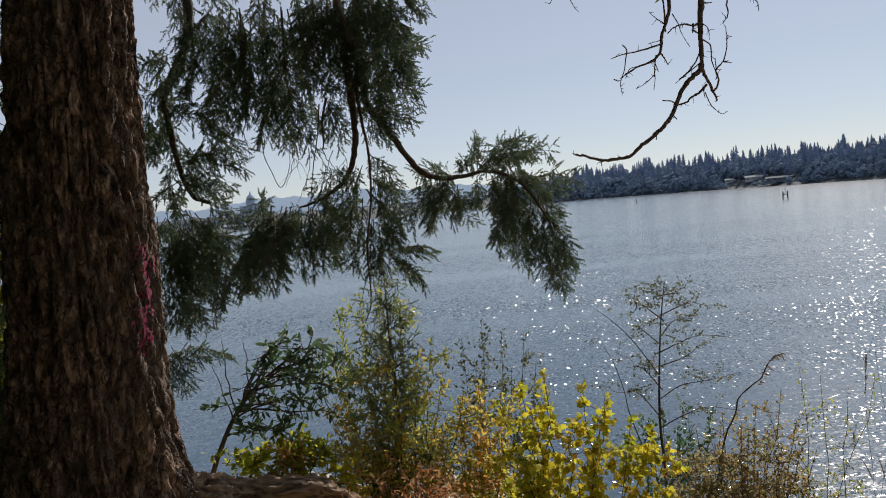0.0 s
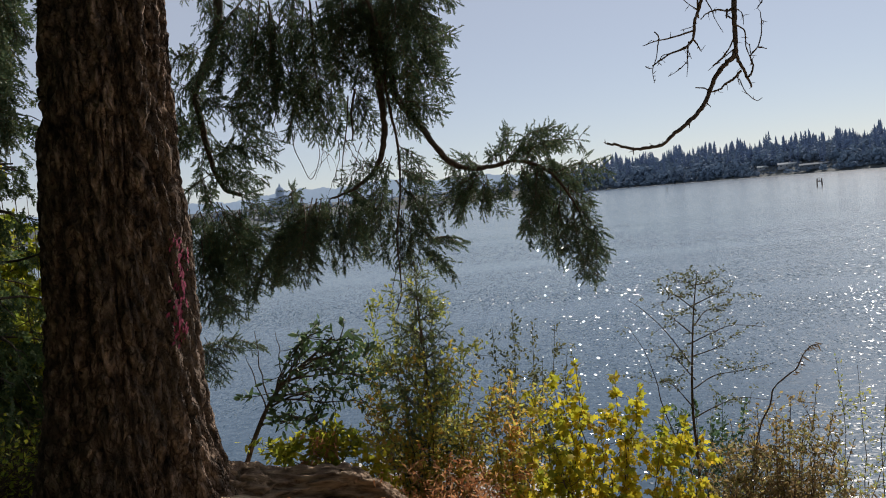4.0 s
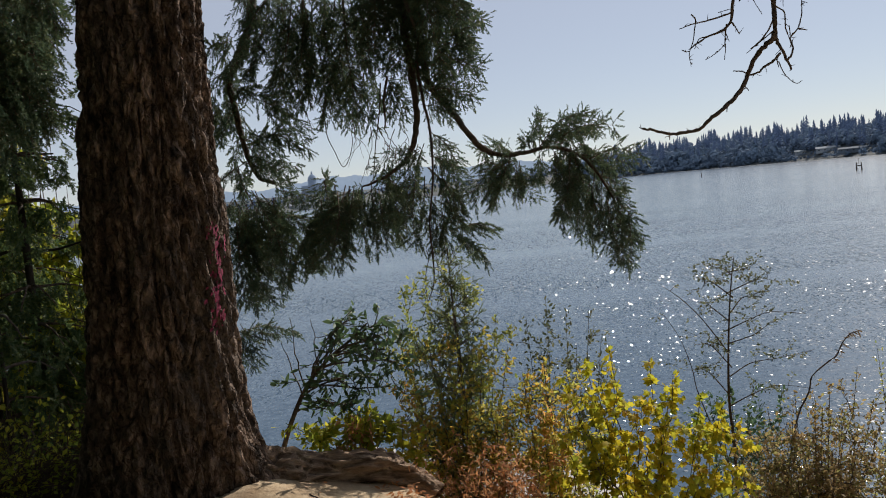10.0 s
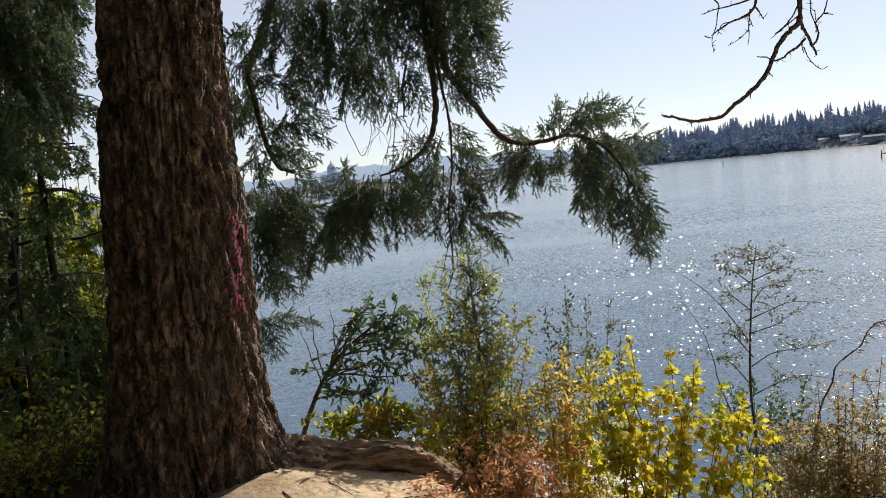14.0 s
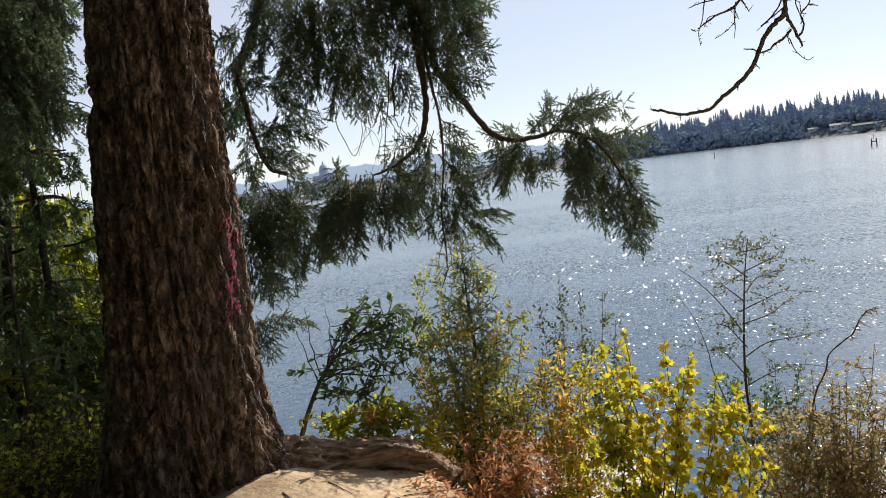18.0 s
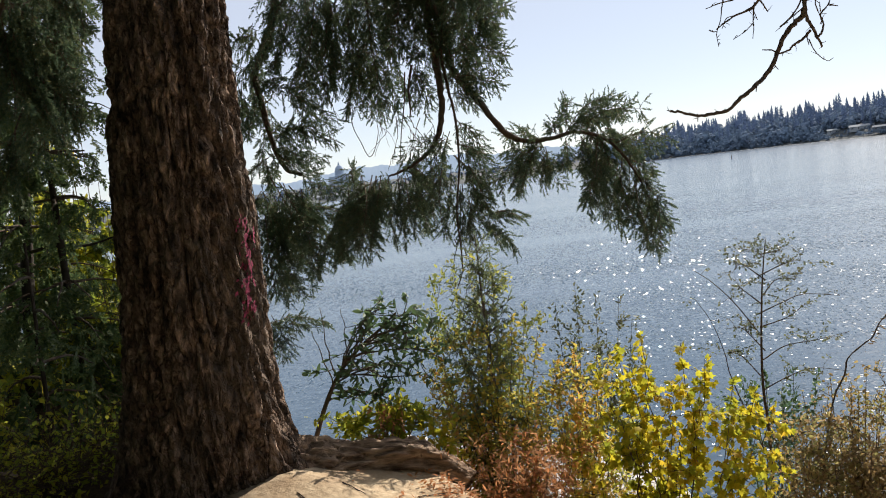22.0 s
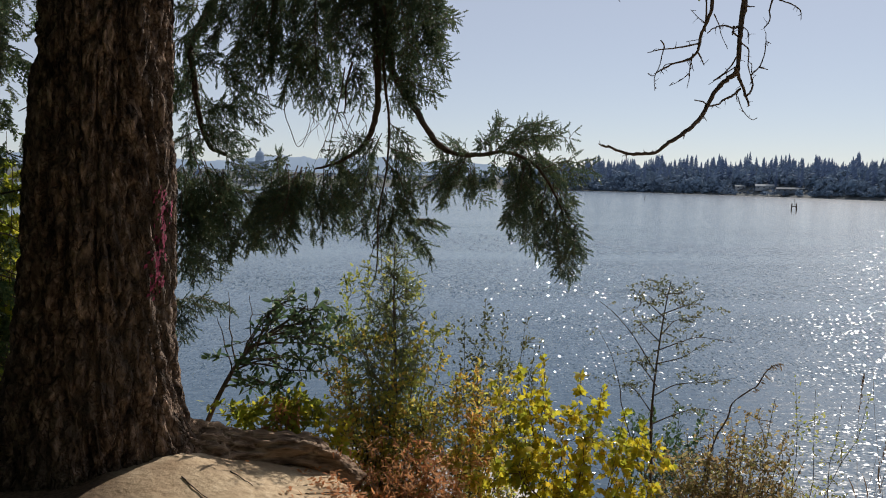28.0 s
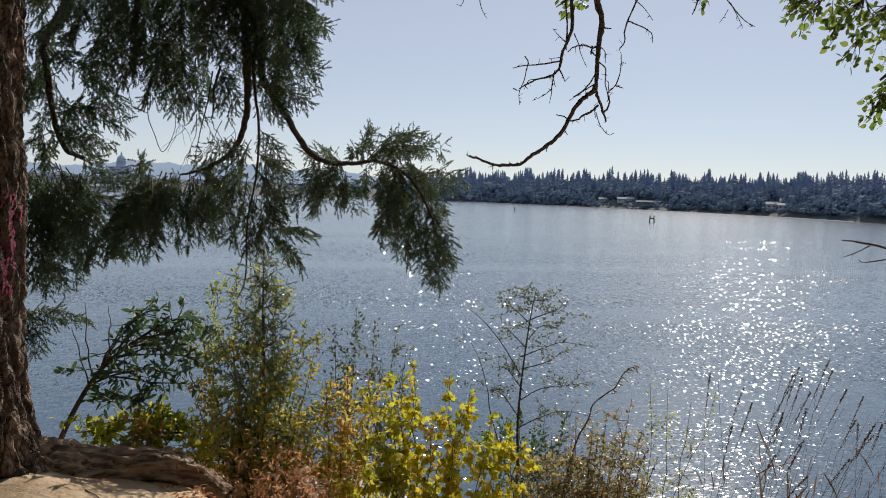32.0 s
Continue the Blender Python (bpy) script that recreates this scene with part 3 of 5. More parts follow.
    # surface roots
    for name, line, r0, r1, flat in (
        ("root", [(-1.62, 4.55, 0.06), (-1.35, 4.64, 0.0), (-1.05, 4.7, -0.015), (-0.82, 4.72, -0.02), (-0.65, 4.7, -0.08), (-0.47, 4.64, -0.18)], 0.18, 0.07, 0.9),
        ("root", [(-1.15, 4.58, -0.1), (-0.86, 4.54, -0.11), (-0.68, 4.52, -0.14), (-0.5, 4.5, -0.19)], 0.085, 0.03, 0.8),
    ):
        p = smooth_line(line, 96)
        ns = 56
        tv, tf = tubes([(p, r0, r1)], ns)
        tv = tv.reshape(96, ns, 3)
        for a in range(96):
            for b in range(ns):
                d = tv[a, b] - p[a]
                q = Vector((p[a][0] * 5, b / ns * 6.3, 1.7))
                ridge = abs(noise.noise(Vector((p[a][0] * 2.2, math.cos(b / ns * 6.283) * 2.6, math.sin(b / ns * 6.283) * 2.6))))
                w = Vector(tv[a, b])
                g = 1 + 0.55 * (ridge - 0.2) + 0.2 * noise.noise(Vector((w.x * 3, w.y * 16, w.z * 16))) - 0.24 * math.exp(-((noise.noise(Vector((w.x * 2.6, w.y * 15, w.z * 22))) / 0.1) ** 2)) + 0.09 * noise.noise(Vector((w.x * 20, w.y * 40, w.z * 40)))
                d = d * g
                d[2] *= flat
                tv[a, b] = p[a] + d
        sub(name, mesh_of("root", tv.reshape(-1, 3), tf, ROOT, True), tree, "weathered ridged surface root")
    # boughs: limbs hanging from the crown, and the branchlets on them
    def limb_of(line, r0, r1, y=8.5, rise=True, name="limb", label=""):
        pts = [(a, y, b) for a, b in line]
        if rise:
            a, b = line[0]
            pts = [(-1.8, 4.5, 7.2), ((a - 1.8) / 2, 6.6, (b + 7.4) / 2), (a, y - 0.15, b + 0.5)] + pts
        p = smooth_line(pts, 64)
        p[1:] += rng.normal(size=(63, 3)) * r0 * 0.06
        tv, tf = tubes([(p, r0, r1)], 8, rng, 0.1)
        return sub(name, mesh_of(name, tv, tf, LIMB, True), tree, label)

    def clothe(limb, rows, times=2, deep=0.35, full=1.0):
        twigs, pl, wy, sz = [], [], [], []
        for x0, z0, x1, z1 in rows:
            for k in range(times):
                y0 = 8.5 + rng.normal() * 0.16
                y1 = y0 + rng.normal() * deep
                o = np.array([x0 + rng.normal() * 0.03, y0, z0 + rng.normal() * 0.03])
                j = 0.0 if k == 0 else 0.07
                frond(rng, o, (x1 + rng.normal() * j, y1, z1 + abs(rng.normal()) * j), twigs, pl, wy, sz, full=full)
        tv, tf = tubes(twigs, 4)
        part("branchlet_wood", mesh_of("branchlet_wood", tv, tf, TWIG), limb, "thin hanging twigs", kind="stuff")
        part("needles", spray_mesh("needles", NEEDLE, np.array(pl), np.array(wy), np.array(sz), rng, SHOOTS), limb, "dark green needles on hanging shoots", kind="stuff")

    limbs = [
        limb_of([(-2.32, 3.81), (-2.41, 3.46), (-2.5, 3.29), (-2.61, 3.11), (-2.67, 2.97), (-2.65, 2.82), (-2.62, 2.59), (-2.58, 2.3), (-2.53, 2.1), (-2.45, 1.94), (-2.3, 1.87)], 0.055, 0.022),
        limb_of([(-0.77, 3.83), (-0.74, 3.15), (-0.71, 2.74), (-0.71, 2.39), (-0.79, 2.1), (-0.9, 1.95), (-1.05, 1.85), (-1.2, 1.78), (-1.36, 1.74)], 0.06, 0.01),
        limb_of([(-0.59, 3.49), (-0.56, 2.8), (-0.44, 2.57), (-0.31, 2.37), (-0.19, 2.17), (-0.07, 2.02), (0.08, 1.93), (0.26, 1.91), (0.43, 1.92), (0.67, 1.95), (0.94, 1.83), (1.16, 1.54), (1.32, 1.13), (1.4, 0.86)], 0.052, 0.008),
        limb_of([(-0.65, 2.92), (-0.62, 2.57), (-0.58, 2.22), (-0.6, 1.75), (-0.68, 1.27), (-0.69, 0.73), (-0.74, 0.55), (-0.86, 0.3)], 0.022, 0.004, 8.4),
    ]
    # beside the trunk
    clothe(limbs[0], [(-2.61, 3.46, -2.81, 3.1), (-2.66, 3.06, -2.88, 2.88), (-2.58, 3.43, -2.73, 3.28), (-2.62, 2.85, -2.28, 2.73), (-2.63, 2.82, -2.85, 2.59), (-2.58, 2.71, -2.84, 2.36), (-2.62, 2.59, -2.71, 2.27), (-2.85, 2.94, -2.89, 2.3)], 3)
    # long side shoot
    clothe(limbs[0], [(-2.58, 2.27, -1.75, 2.16), (-2.59, 2.21, -2.06, 1.95), (-2.58, 2.33, -2.12, 2.31), (-2.56, 2.15, -2.18, 1.88), (-2.29, 2.71, -1.88, 2.28), (-2.41, 2.83, -2.06, 2.51), (-2.65, 2.42, -2.88, 2.0), (-2.65, 2.12, -2.86, 1.77), (-2.59, 2.07, -2.71, 1.71)])
    # upper left
    clothe(limbs[0], [(-2.17, 3.81, -2.48, 2.9), (-2.06, 3.87, -2.38, 2.77), (-2.0, 3.81, -2.18, 2.57), (-1.88, 3.87, -2.03, 2.66), (-1.76, 3.82, -1.88, 2.46), (-1.71, 3.7, -1.82, 2.61), (-1.65, 3.13, -1.59, 2.61), (-2.29, 3.81, -2.32, 3.12), (-2.32, 3.23, -2.46, 2.91), (-2.12, 3.12, -2.29, 2.71)])
    # upper middle
    clothe(limbs[1], [(-1.53, 3.88, -1.5, 2.38), (-1.41, 3.82, -1.42, 2.29), (-1.36, 3.82, -1.28, 2.38), (-1.26, 2.91, -1.23, 2.27), (-1.18, 3.94, -1.12, 2.97), (-1.47, 3.13, -1.59, 2.32), (-1.01, 3.94, -1.09, 2.79), (-1.0, 2.85, -0.88, 2.3), (-0.91, 2.8, -1.02, 2.39), (-1.35, 3.02, -1.44, 2.67), (-1.59, 3.99, -1.68, 3.24)])
    # upper right
    clothe(limbs[2], [(-0.89, 4.0, -0.88, 2.8), (-0.75, 3.95, -0.76, 2.74), (-0.6, 3.95, -0.58, 2.57), (-0.48, 3.95, -0.41, 2.63), (-0.34, 3.95, -0.32, 2.69), (-0.22, 3.96, -0.12, 3.04), (-0.13, 3.96, 0.12, 3.51), (-0.24, 3.38, 0.14, 3.28), (-0.27, 3.21, -0.0, 3.03), (-0.33, 3.1, -0.03, 2.9), (-0.53, 2.8, 0.05, 2.78), (-0.53, 2.66, -0.02, 2.49), (-0.53, 2.63, -0.3, 2.36), (-0.58, 2.51, -0.34, 2.31), (-0.42, 3.84, -0.18, 3.16)], 3)
    # middle curtain
    clothe(limbs[3], [(-0.58, 2.28, -0.29, 1.81), (-0.58, 2.01, -0.26, 1.75), (-0.58, 1.98, -0.3, 1.54), (-0.63, 1.86, -0.27, 1.34), (-0.75, 1.74, -0.88, 0.97), (-0.63, 1.57, -0.69, 0.88), (-0.51, 1.39, -0.5, 0.9), (-0.42, 1.18, 0.04, 1.1), (-0.42, 1.09, -0.11, 0.92), (-0.75, 2.04, -1.08, 1.83), (-0.81, 1.8, -1.05, 1.35), (-0.87, 1.62, -0.98, 1.14), (-0.51, 1.75, -0.3, 1.16), (-0.57, 1.57, -0.27, 1.04), (-0.7, 2.1, -0.81, 1.57)])
    # lower left
    clothe(limbs[1], [(-1.05, 1.85, -1.17, 1.74), (-1.11, 1.83, -0.96, 1.56), (-1.7, 1.79, -1.81, 1.01), (-1.58, 1.73, -1.61, 0.88), (-1.44, 1.7, -1.41, 0.96), (-1.26, 1.74, -1.25, 0.95), (-1.14, 1.74, -1.15, 1.02), (-1.76, 1.61, -2.03, 0.83), (-1.85, 1.55, -2.15, 0.79), (-1.7, 1.85, -1.88, 1.72), (-1.35, 1.76, -1.58, 1.49), (-1.52, 1.73, -1.76, 1.13), (-1.17, 1.56, -1.11, 1.26)], 3)
    # lowest left
    clothe(limbs[0], [(-2.3, 1.88, -2.03, 1.72), (-2.54, 1.83, -2.15, 0.88), (-2.68, 1.71, -2.3, 0.67), (-2.8, 1.59, -2.6, 0.56), (-2.42, 1.72, -2.0, 0.81), (-2.78, 1.11, -2.85, 0.42), (-2.72, 0.87, -2.47, 0.46), (-2.63, 1.71, -2.72, 0.99), (-2.3, 1.72, -2.24, 1.12), (-2.42, 1.54, -1.88, 1.31), (-2.83, 1.77, -2.78, 1.23), (-2.18, 1.78, -1.94, 1.55), (-2.66, 1.35, -2.48, 0.64)], 3)
    # bough end
    clothe(limbs[2], [(0.48, 1.95, 0.57, 2.27), (0.54, 1.97, 1.01, 2.22), (0.67, 1.93, 1.3, 2.07), (0.42, 1.94, 0.32, 2.05), (0.97, 1.77, 1.52, 1.67), (1.09, 1.63, 1.5, 1.4), (0.85, 1.83, 0.57, 1.16), (0.92, 1.65, 0.72, 1.11), (0.98, 1.57, 0.84, 0.98), (1.04, 1.48, 0.99, 0.81), (1.16, 1.33, 1.21, 0.67), (1.29, 1.18, 1.31, 0.63), (1.29, 1.12, 1.48, 0.83), (0.55, 1.88, 0.49, 1.53), (0.67, 1.86, 0.68, 1.46), (0.97, 1.89, 1.27, 1.6), (0.79, 1.95, 0.98, 1.48), (1.06, 1.66, 1.11, 1.06), (1.19, 1.54, 1.35, 1.07)], 3)
    # small shoot
    clothe(limbs[2], [(0.32, 1.89, -0.07, 1.9), (0.29, 1.87, -0.12, 1.45), (0.23, 1.82, -0.27, 1.38), (0.17, 1.76, -0.04, 1.33), (0.26, 1.79, 0.46, 1.36), (0.29, 1.82, 0.32, 1.45), (0.2, 1.76, 0.21, 1.4), (0.08, 1.76, -0.1, 1.76)], 2)
    # low sprig
    clothe(limbs[0], [(-2.97, 0.23, -2.38, 0.14), (-2.97, 0.33, -2.68, -0.14), (-3.0, 0.14, -2.82, -0.19)], 2)
    # bare dry twigs hanging under the boughs
    for line, r0, r1 in (
        ([(-0.97, 2.85), (-1.03, 2.62), (-1.04, 2.39), (-1.06, 2.3)], 0.014, 0.006),
        ([(-1.05, 2.79), (-1.08, 2.56), (-1.11, 2.41), (-1.17, 2.15), (-1.23, 1.79)], 0.008, 0.004),
        ([(-1.67, 2.61), (-1.67, 2.32), (-1.61, 2.14), (-1.54, 1.97), (-1.47, 2.03), (-1.41, 2.2), (-1.41, 2.32)], 0.005, 0.003),
    ):
        limb_of(line, r0, r1, 8.45, False, "bare_twig", "bare dry hanging twig")
    bare = []
    for x, z0, z1, dx in ((-1.9, 2.7, 2.25, 0.1), (-1.35, 2.4, 1.95, -0.12), (-1.2, 2.35, 1.85, -0.08), (-1.12, 2.35, 1.9, 0.12), (-1.05, 2.3, 1.95, 0.2), (-0.95, 2.3, 2.0, -0.1), (-0.9, 2.35, 2.05, 0.1), (-0.75, 1.0, 0.4, -0.05), (-0.66, 0.9, 0.3, 0.05)):
        bare.append((wobbly(rng, (x, 8.45, z0), (x + dx, 8.4, z1), 10, 0.25), 0.005, 0.0015))
        for _ in range(4):
            c = bare[-1][0][rng.integers(3, 8)] if len(bare[-1][0]) > 9 else bare[-1][0][1]
            bare.append((wobbly(rng, c, c + np.array([rng.normal() * 0.12, rng.normal() * 0.1, -rng.uniform(0.1, 0.25)]), 6, 0.3), 0.003, 0.001))
    tv, tf = tubes(bare, 4)
    sub("dry_twig_work", mesh_of("dry_twig_work", tv, tf, LIMB), tree, "fine bare dry twigs", "stuff")
    # boughs higher up, mostly unseen and added to cast shade, and on the wooded side
    high = [(a, b, a + rng.normal() * 0.3, b - rng.uniform(0.7, 1.2)) for a, b in zip(np.linspace(-3.0, 0.1, 16), rng.uniform(4.6, 5.2, 16))]
    clothe(limbs[1], high, 2, 0.5, 0.6)
    for line, ends in (
        ([(-2.15, 4.4, 3.6), (-2.6, 4.6, 3.4), (-3.1, 4.9, 3.0), (-3.5, 5.1, 2.7)], ((-3.1, 4.8, 2.5), (-2.6, 4.7, 2.75), (-3.5, 4.9, 2.2), (-3.0, 5.2, 2.3), (-2.8, 4.5, 2.9), (-3.4, 5.2, 2.45), (-2.95, 5.1, 2.2), (-2.85, 5.0, 2.6))),
        ([(-2.15, 4.5, 4.2), (-2.7, 5.2, 3.6), (-3.2, 5.6, 3.0), (-3.7, 5.8, 2.4)], ((-3.0, 5.3, 2.6), (-3.5, 5.6, 2.1), (-3.9, 5.9, 1.9), (-3.3, 5.5, 2.2), (-3.2, 5.8, 2.6), (-2.9, 5.5, 3.0), (-3.0, 5.2, 2.6), (-3.1, 5.3, 3.0), (-3.0, 5.4, 2.3))),
    ):
        p = smooth_line(line, 30)
        tv, tf = tubes([(p, 0.03, 0.008)], 8, rng, 0.1)
        limb = sub("limb", mesh_of("limb", tv, tf, LIMB, True), tree)
        twigs, pl, wy, sz = [], [], [], []
        for e in ends:
            for _ in range(4):
                e2 = np.array(e) + rng.normal(size=3) * 0.1
                o = p[np.argmin(np.linalg.norm(p[6:] - e2 - np.array([0, 0, 0.5]), axis=1)) + 6]
                frond(rng, o, e2, twigs, pl, wy, sz)
        tv, tf = tubes(twigs, 4)
        part("branchlet_wood", mesh_of("branchlet_wood", tv, tf, TWIG), limb, "thin hanging twigs", kind="stuff")
        part("needles", spray_mesh("needles", NEEDLE, np.array(pl), np.array(wy), np.array(sz), rng, SHOOTS), limb, "dark green needles on hanging shoots", kind="stuff")
    # the crown high overhead, unseen, added to keep sky light off trunk and sand
    n = 1300
    u, t = rng.uniform(0, 1, n), rng.uniform(0, 2 * np.pi, n)
    r = 4.9 * (1 - 0.6 * u) * np.sqrt(rng.uniform(0.02, 1, n))
    pl = np.c_[-1.8 + r * np.cos(t), 3.6 + r * np.sin(t), 7.4 + 6 * u - 0.12 * r]
    wy = np.c_[np.cos(t), np.sin(t), -0.35 + 0 * t] + unit(rng, n) * 0.4
    sub("crown", spray_mesh("crown", NEEDLE, pl, wy, rng.uniform(2.5, 5.0, n), rng, COARSE), tree, "dense dark green crown overhead, unseen and added for shade", "stuff")


build_fir()


# ---- far shore ----
def at(az, dist, z=0.0):
    a = np.radians(az)
    return np.stack([np.sin(a) * dist, np.cos(a) * dist, z + 0 * dist], -1)


SLOPE = [(0, -6.9), (4, -5.6), (30, -3.0), (60, 3.0), (110, 9.0), (260, 20), (420, 26), (600, 28), (1500, 28)]
SHORE_AZ = [-50, -30, -16, -12, -6, 0, 5, 10, 16, 21, 29, 37, 45, 60]
SHORE_D = [1500, 1500, 1350, 1500, 1750, 1750, 1750, 1600, 1270, 1050, 790, 570, 460, 360]
RIDGE_H = [28, 26, 24, 26, 30, 32, 34, 50, 42, 36, 27, 22, 18, 16]


def shore_distance(az):
    return np.interp(az, SHORE_AZ, SHORE_D)


def build_far_shore():
    rng = np.random.default_rng(8)
    az = np.linspace(-50, 60, 221)
    d = shore_distance(az)
    steps = SLOPE
    v = np.stack([at(az, d + s * np.clip(d / 1200, 0.4, 1.2), z) for s, z in steps])
    n = len(az)
    i = (np.arange(len(steps) - 1)[:, None] * n + np.arange(n - 1)[None]).ravel()
    f = np.stack([i, i + n, i + n + 1, i + 1], -1)
    tagged(part("far_shore", mesh_of("far_shore", v.reshape(-1, 3), f, FARLAND, True)), "low wooded far shore across the inlet", "shore", kind="structure")

    # trees of many small leaning facets, one unit high
    def tuft(seed, kind):
        g = np.random.default_rng(seed)
        n = 46 if kind == "cone" else 60
        tv, tf = [], []
        lobes = unit(g, 6) * 0.24
        for k in range(n):
            if kind == "cone":
                z = 0.08 + 0.9 * (k + 0.5) / n
                r = 0.17 * (1 - z) ** 0.85 + 0.012
                a = k * 2.4
                o = np.array([0, 0, z + 0.05])
                e = np.array([r * math.cos(a), r * math.sin(a), z - 0.05]) * (1 + 0.25 * g.normal() * np.array([1, 1, 0]))
                t = np.array([-math.sin(a), math.cos(a), 0]) * (0.5 * r + 0.012)
                q = [o, e - t, e + t]
            else:
                n0 = unit(g, 1)[0]
                c = lobes[k % 6] * np.array([1, 1, 1.1]) + n0 * g.uniform(0.17, 0.24) + np.array([0, 0, 0.5])
                e1 = np.cross(n0, unit(g, 1)[0])
                e1 *= 0.12 / (np.linalg.norm(e1) + 1e-6)
                e2 = np.cross(n0, e1)
                q = [c - e1 - e2 * 0.5, c + e1 - e2 * 0.5, c + e2]
            b0 = len(tv)
            tv += list(q)
            tf.append([b0, b0 + 1, b0 + 2])
        b0 = len(tv)
        tv += [(-0.015, 0, -0.15), (0.015, 0, -0.15), (0, 0, 0.5)]
        tf.append([b0, b0 + 1, b0 + 2])
        return np.array(tv), np.array(tf)

    def wood(name, kind_list, mat, count, lo, hi, sizes, depth, label, squash=1.0):
        a = rng.uniform(lo, hi, count)
        d0 = shore_distance(a)
        k = np.clip(d0 / 1200, 0.45, 1.3)
        dep = rng.uniform(*depth, count)
        g = np.interp(dep, [s for s, _ in steps], [z for _, z in steps])
        top = np.interp(a, SHORE_AZ, RIDGE_H) / 36.0
        pl = at(a, d0 + dep * k, g * np.minimum(top, 1.3))
        size = rng.uniform(*sizes, count) * np.clip(top, 0.5, 1.4) * (1 + 0.15 * np.sin(a * 3.1) + 0.1 * np.sin(a * 7.7))
        clear = ((abs(a - 22.2) < 2.6) | (abs(a - 31.4) < 0.8)) & (dep < 75) & (dep > 18)  # open lawns before the houses
        size = np.where(clear, np.minimum(size, 2.5), size)
        pick = rng.integers(0, len(kind_list), count)
        spin = rng.uniform(0, 2 * np.pi, count)
        c, s = np.cos(spin), np.sin(spin)
        rot = np.zeros((count, 3, 3))
        rot[:, 0, 0], rot[:, 0, 1], rot[:, 1, 0], rot[:, 1, 1], rot[:, 2, 2] = c * squash, -s * squash, s * squash, c * squash, 1
        vs, fs, b = [], [], 0
        for q, (tv, tf) in enumerate(kind_list):
            m = pick == q
            vv, ff = scattered(tv, tf, pl[m], rot[m], size[m])
            vs.append(vv)
            fs.append(ff + b)
            b += len(vv)
        tagged(part(name, mesh_of(name, np.vstack(vs), np.vstack(fs), mat)), label, "woods", kind="stuff")

    cones = [tuft(k, "cone") for k in range(5)]
    clumps = [tuft(20 + k, "ball") for k in range(6)]
    wood("hazed_conifers", cones, HAZED_WOOD, 1700, 7, 58, (12, 32), (50, 420), "dark conifer wood on the far ridge")
    wood("far_broadleaf_trees", clumps, HAZED_LEAF, 3400, 6, 58, (9, 20), (20, 340), "hazy green broadleaf trees on the far slope", 1.15)
    wood("far_shrubs", clumps, HAZED_LEAF, 900, 6, 58, (4, 9), (3, 60), "low bushes along the far waterline", 1.7)
    wood("harbour_conifers", cones, HAZED_WOOD, 90, -19, 7, (16, 30), (20, 160), "dark trees behind the harbour")
    wood("harbour_trees", clumps, HAZED_LEAF, 200, -22, 8, (8, 16), (60, 330), "hazy trees behind the harbour", 1.3)
    # hazy hills far behind: a glowing backdrop with the haze in its colour
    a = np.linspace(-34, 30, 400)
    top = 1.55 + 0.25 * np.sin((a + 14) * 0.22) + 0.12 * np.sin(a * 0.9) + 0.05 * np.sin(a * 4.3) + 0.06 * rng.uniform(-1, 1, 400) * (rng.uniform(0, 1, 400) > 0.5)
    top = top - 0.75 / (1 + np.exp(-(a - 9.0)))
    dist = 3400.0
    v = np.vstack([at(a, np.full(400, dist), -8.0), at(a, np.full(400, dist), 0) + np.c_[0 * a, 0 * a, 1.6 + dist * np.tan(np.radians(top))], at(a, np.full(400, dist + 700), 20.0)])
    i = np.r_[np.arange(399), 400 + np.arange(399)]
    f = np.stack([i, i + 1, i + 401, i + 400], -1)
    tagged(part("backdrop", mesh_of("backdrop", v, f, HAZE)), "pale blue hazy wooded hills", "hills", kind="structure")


def box(bm, x0, x1, y0, y1, z0, z1):
    m = Matrix.LocRotScale(((x0 + x1) / 2, (y0 + y1) / 2, (z0 + z1) / 2), None, (x1 - x0, y1 - y0, z1 - z0))
    bmesh.ops.create_cube(bm, size=1, matrix=m)


def solid(name, fill, mat, owner, label=""):
    bm = bmesh.new()
    fill(bm)
    me = bpy.data.meshes.new(name)
    bm.to_mesh(me)
    bm.free()
    me.materials.append(mat)
    ob = new(name, me)
    ob.parent = owner
    return tagged(ob, label)


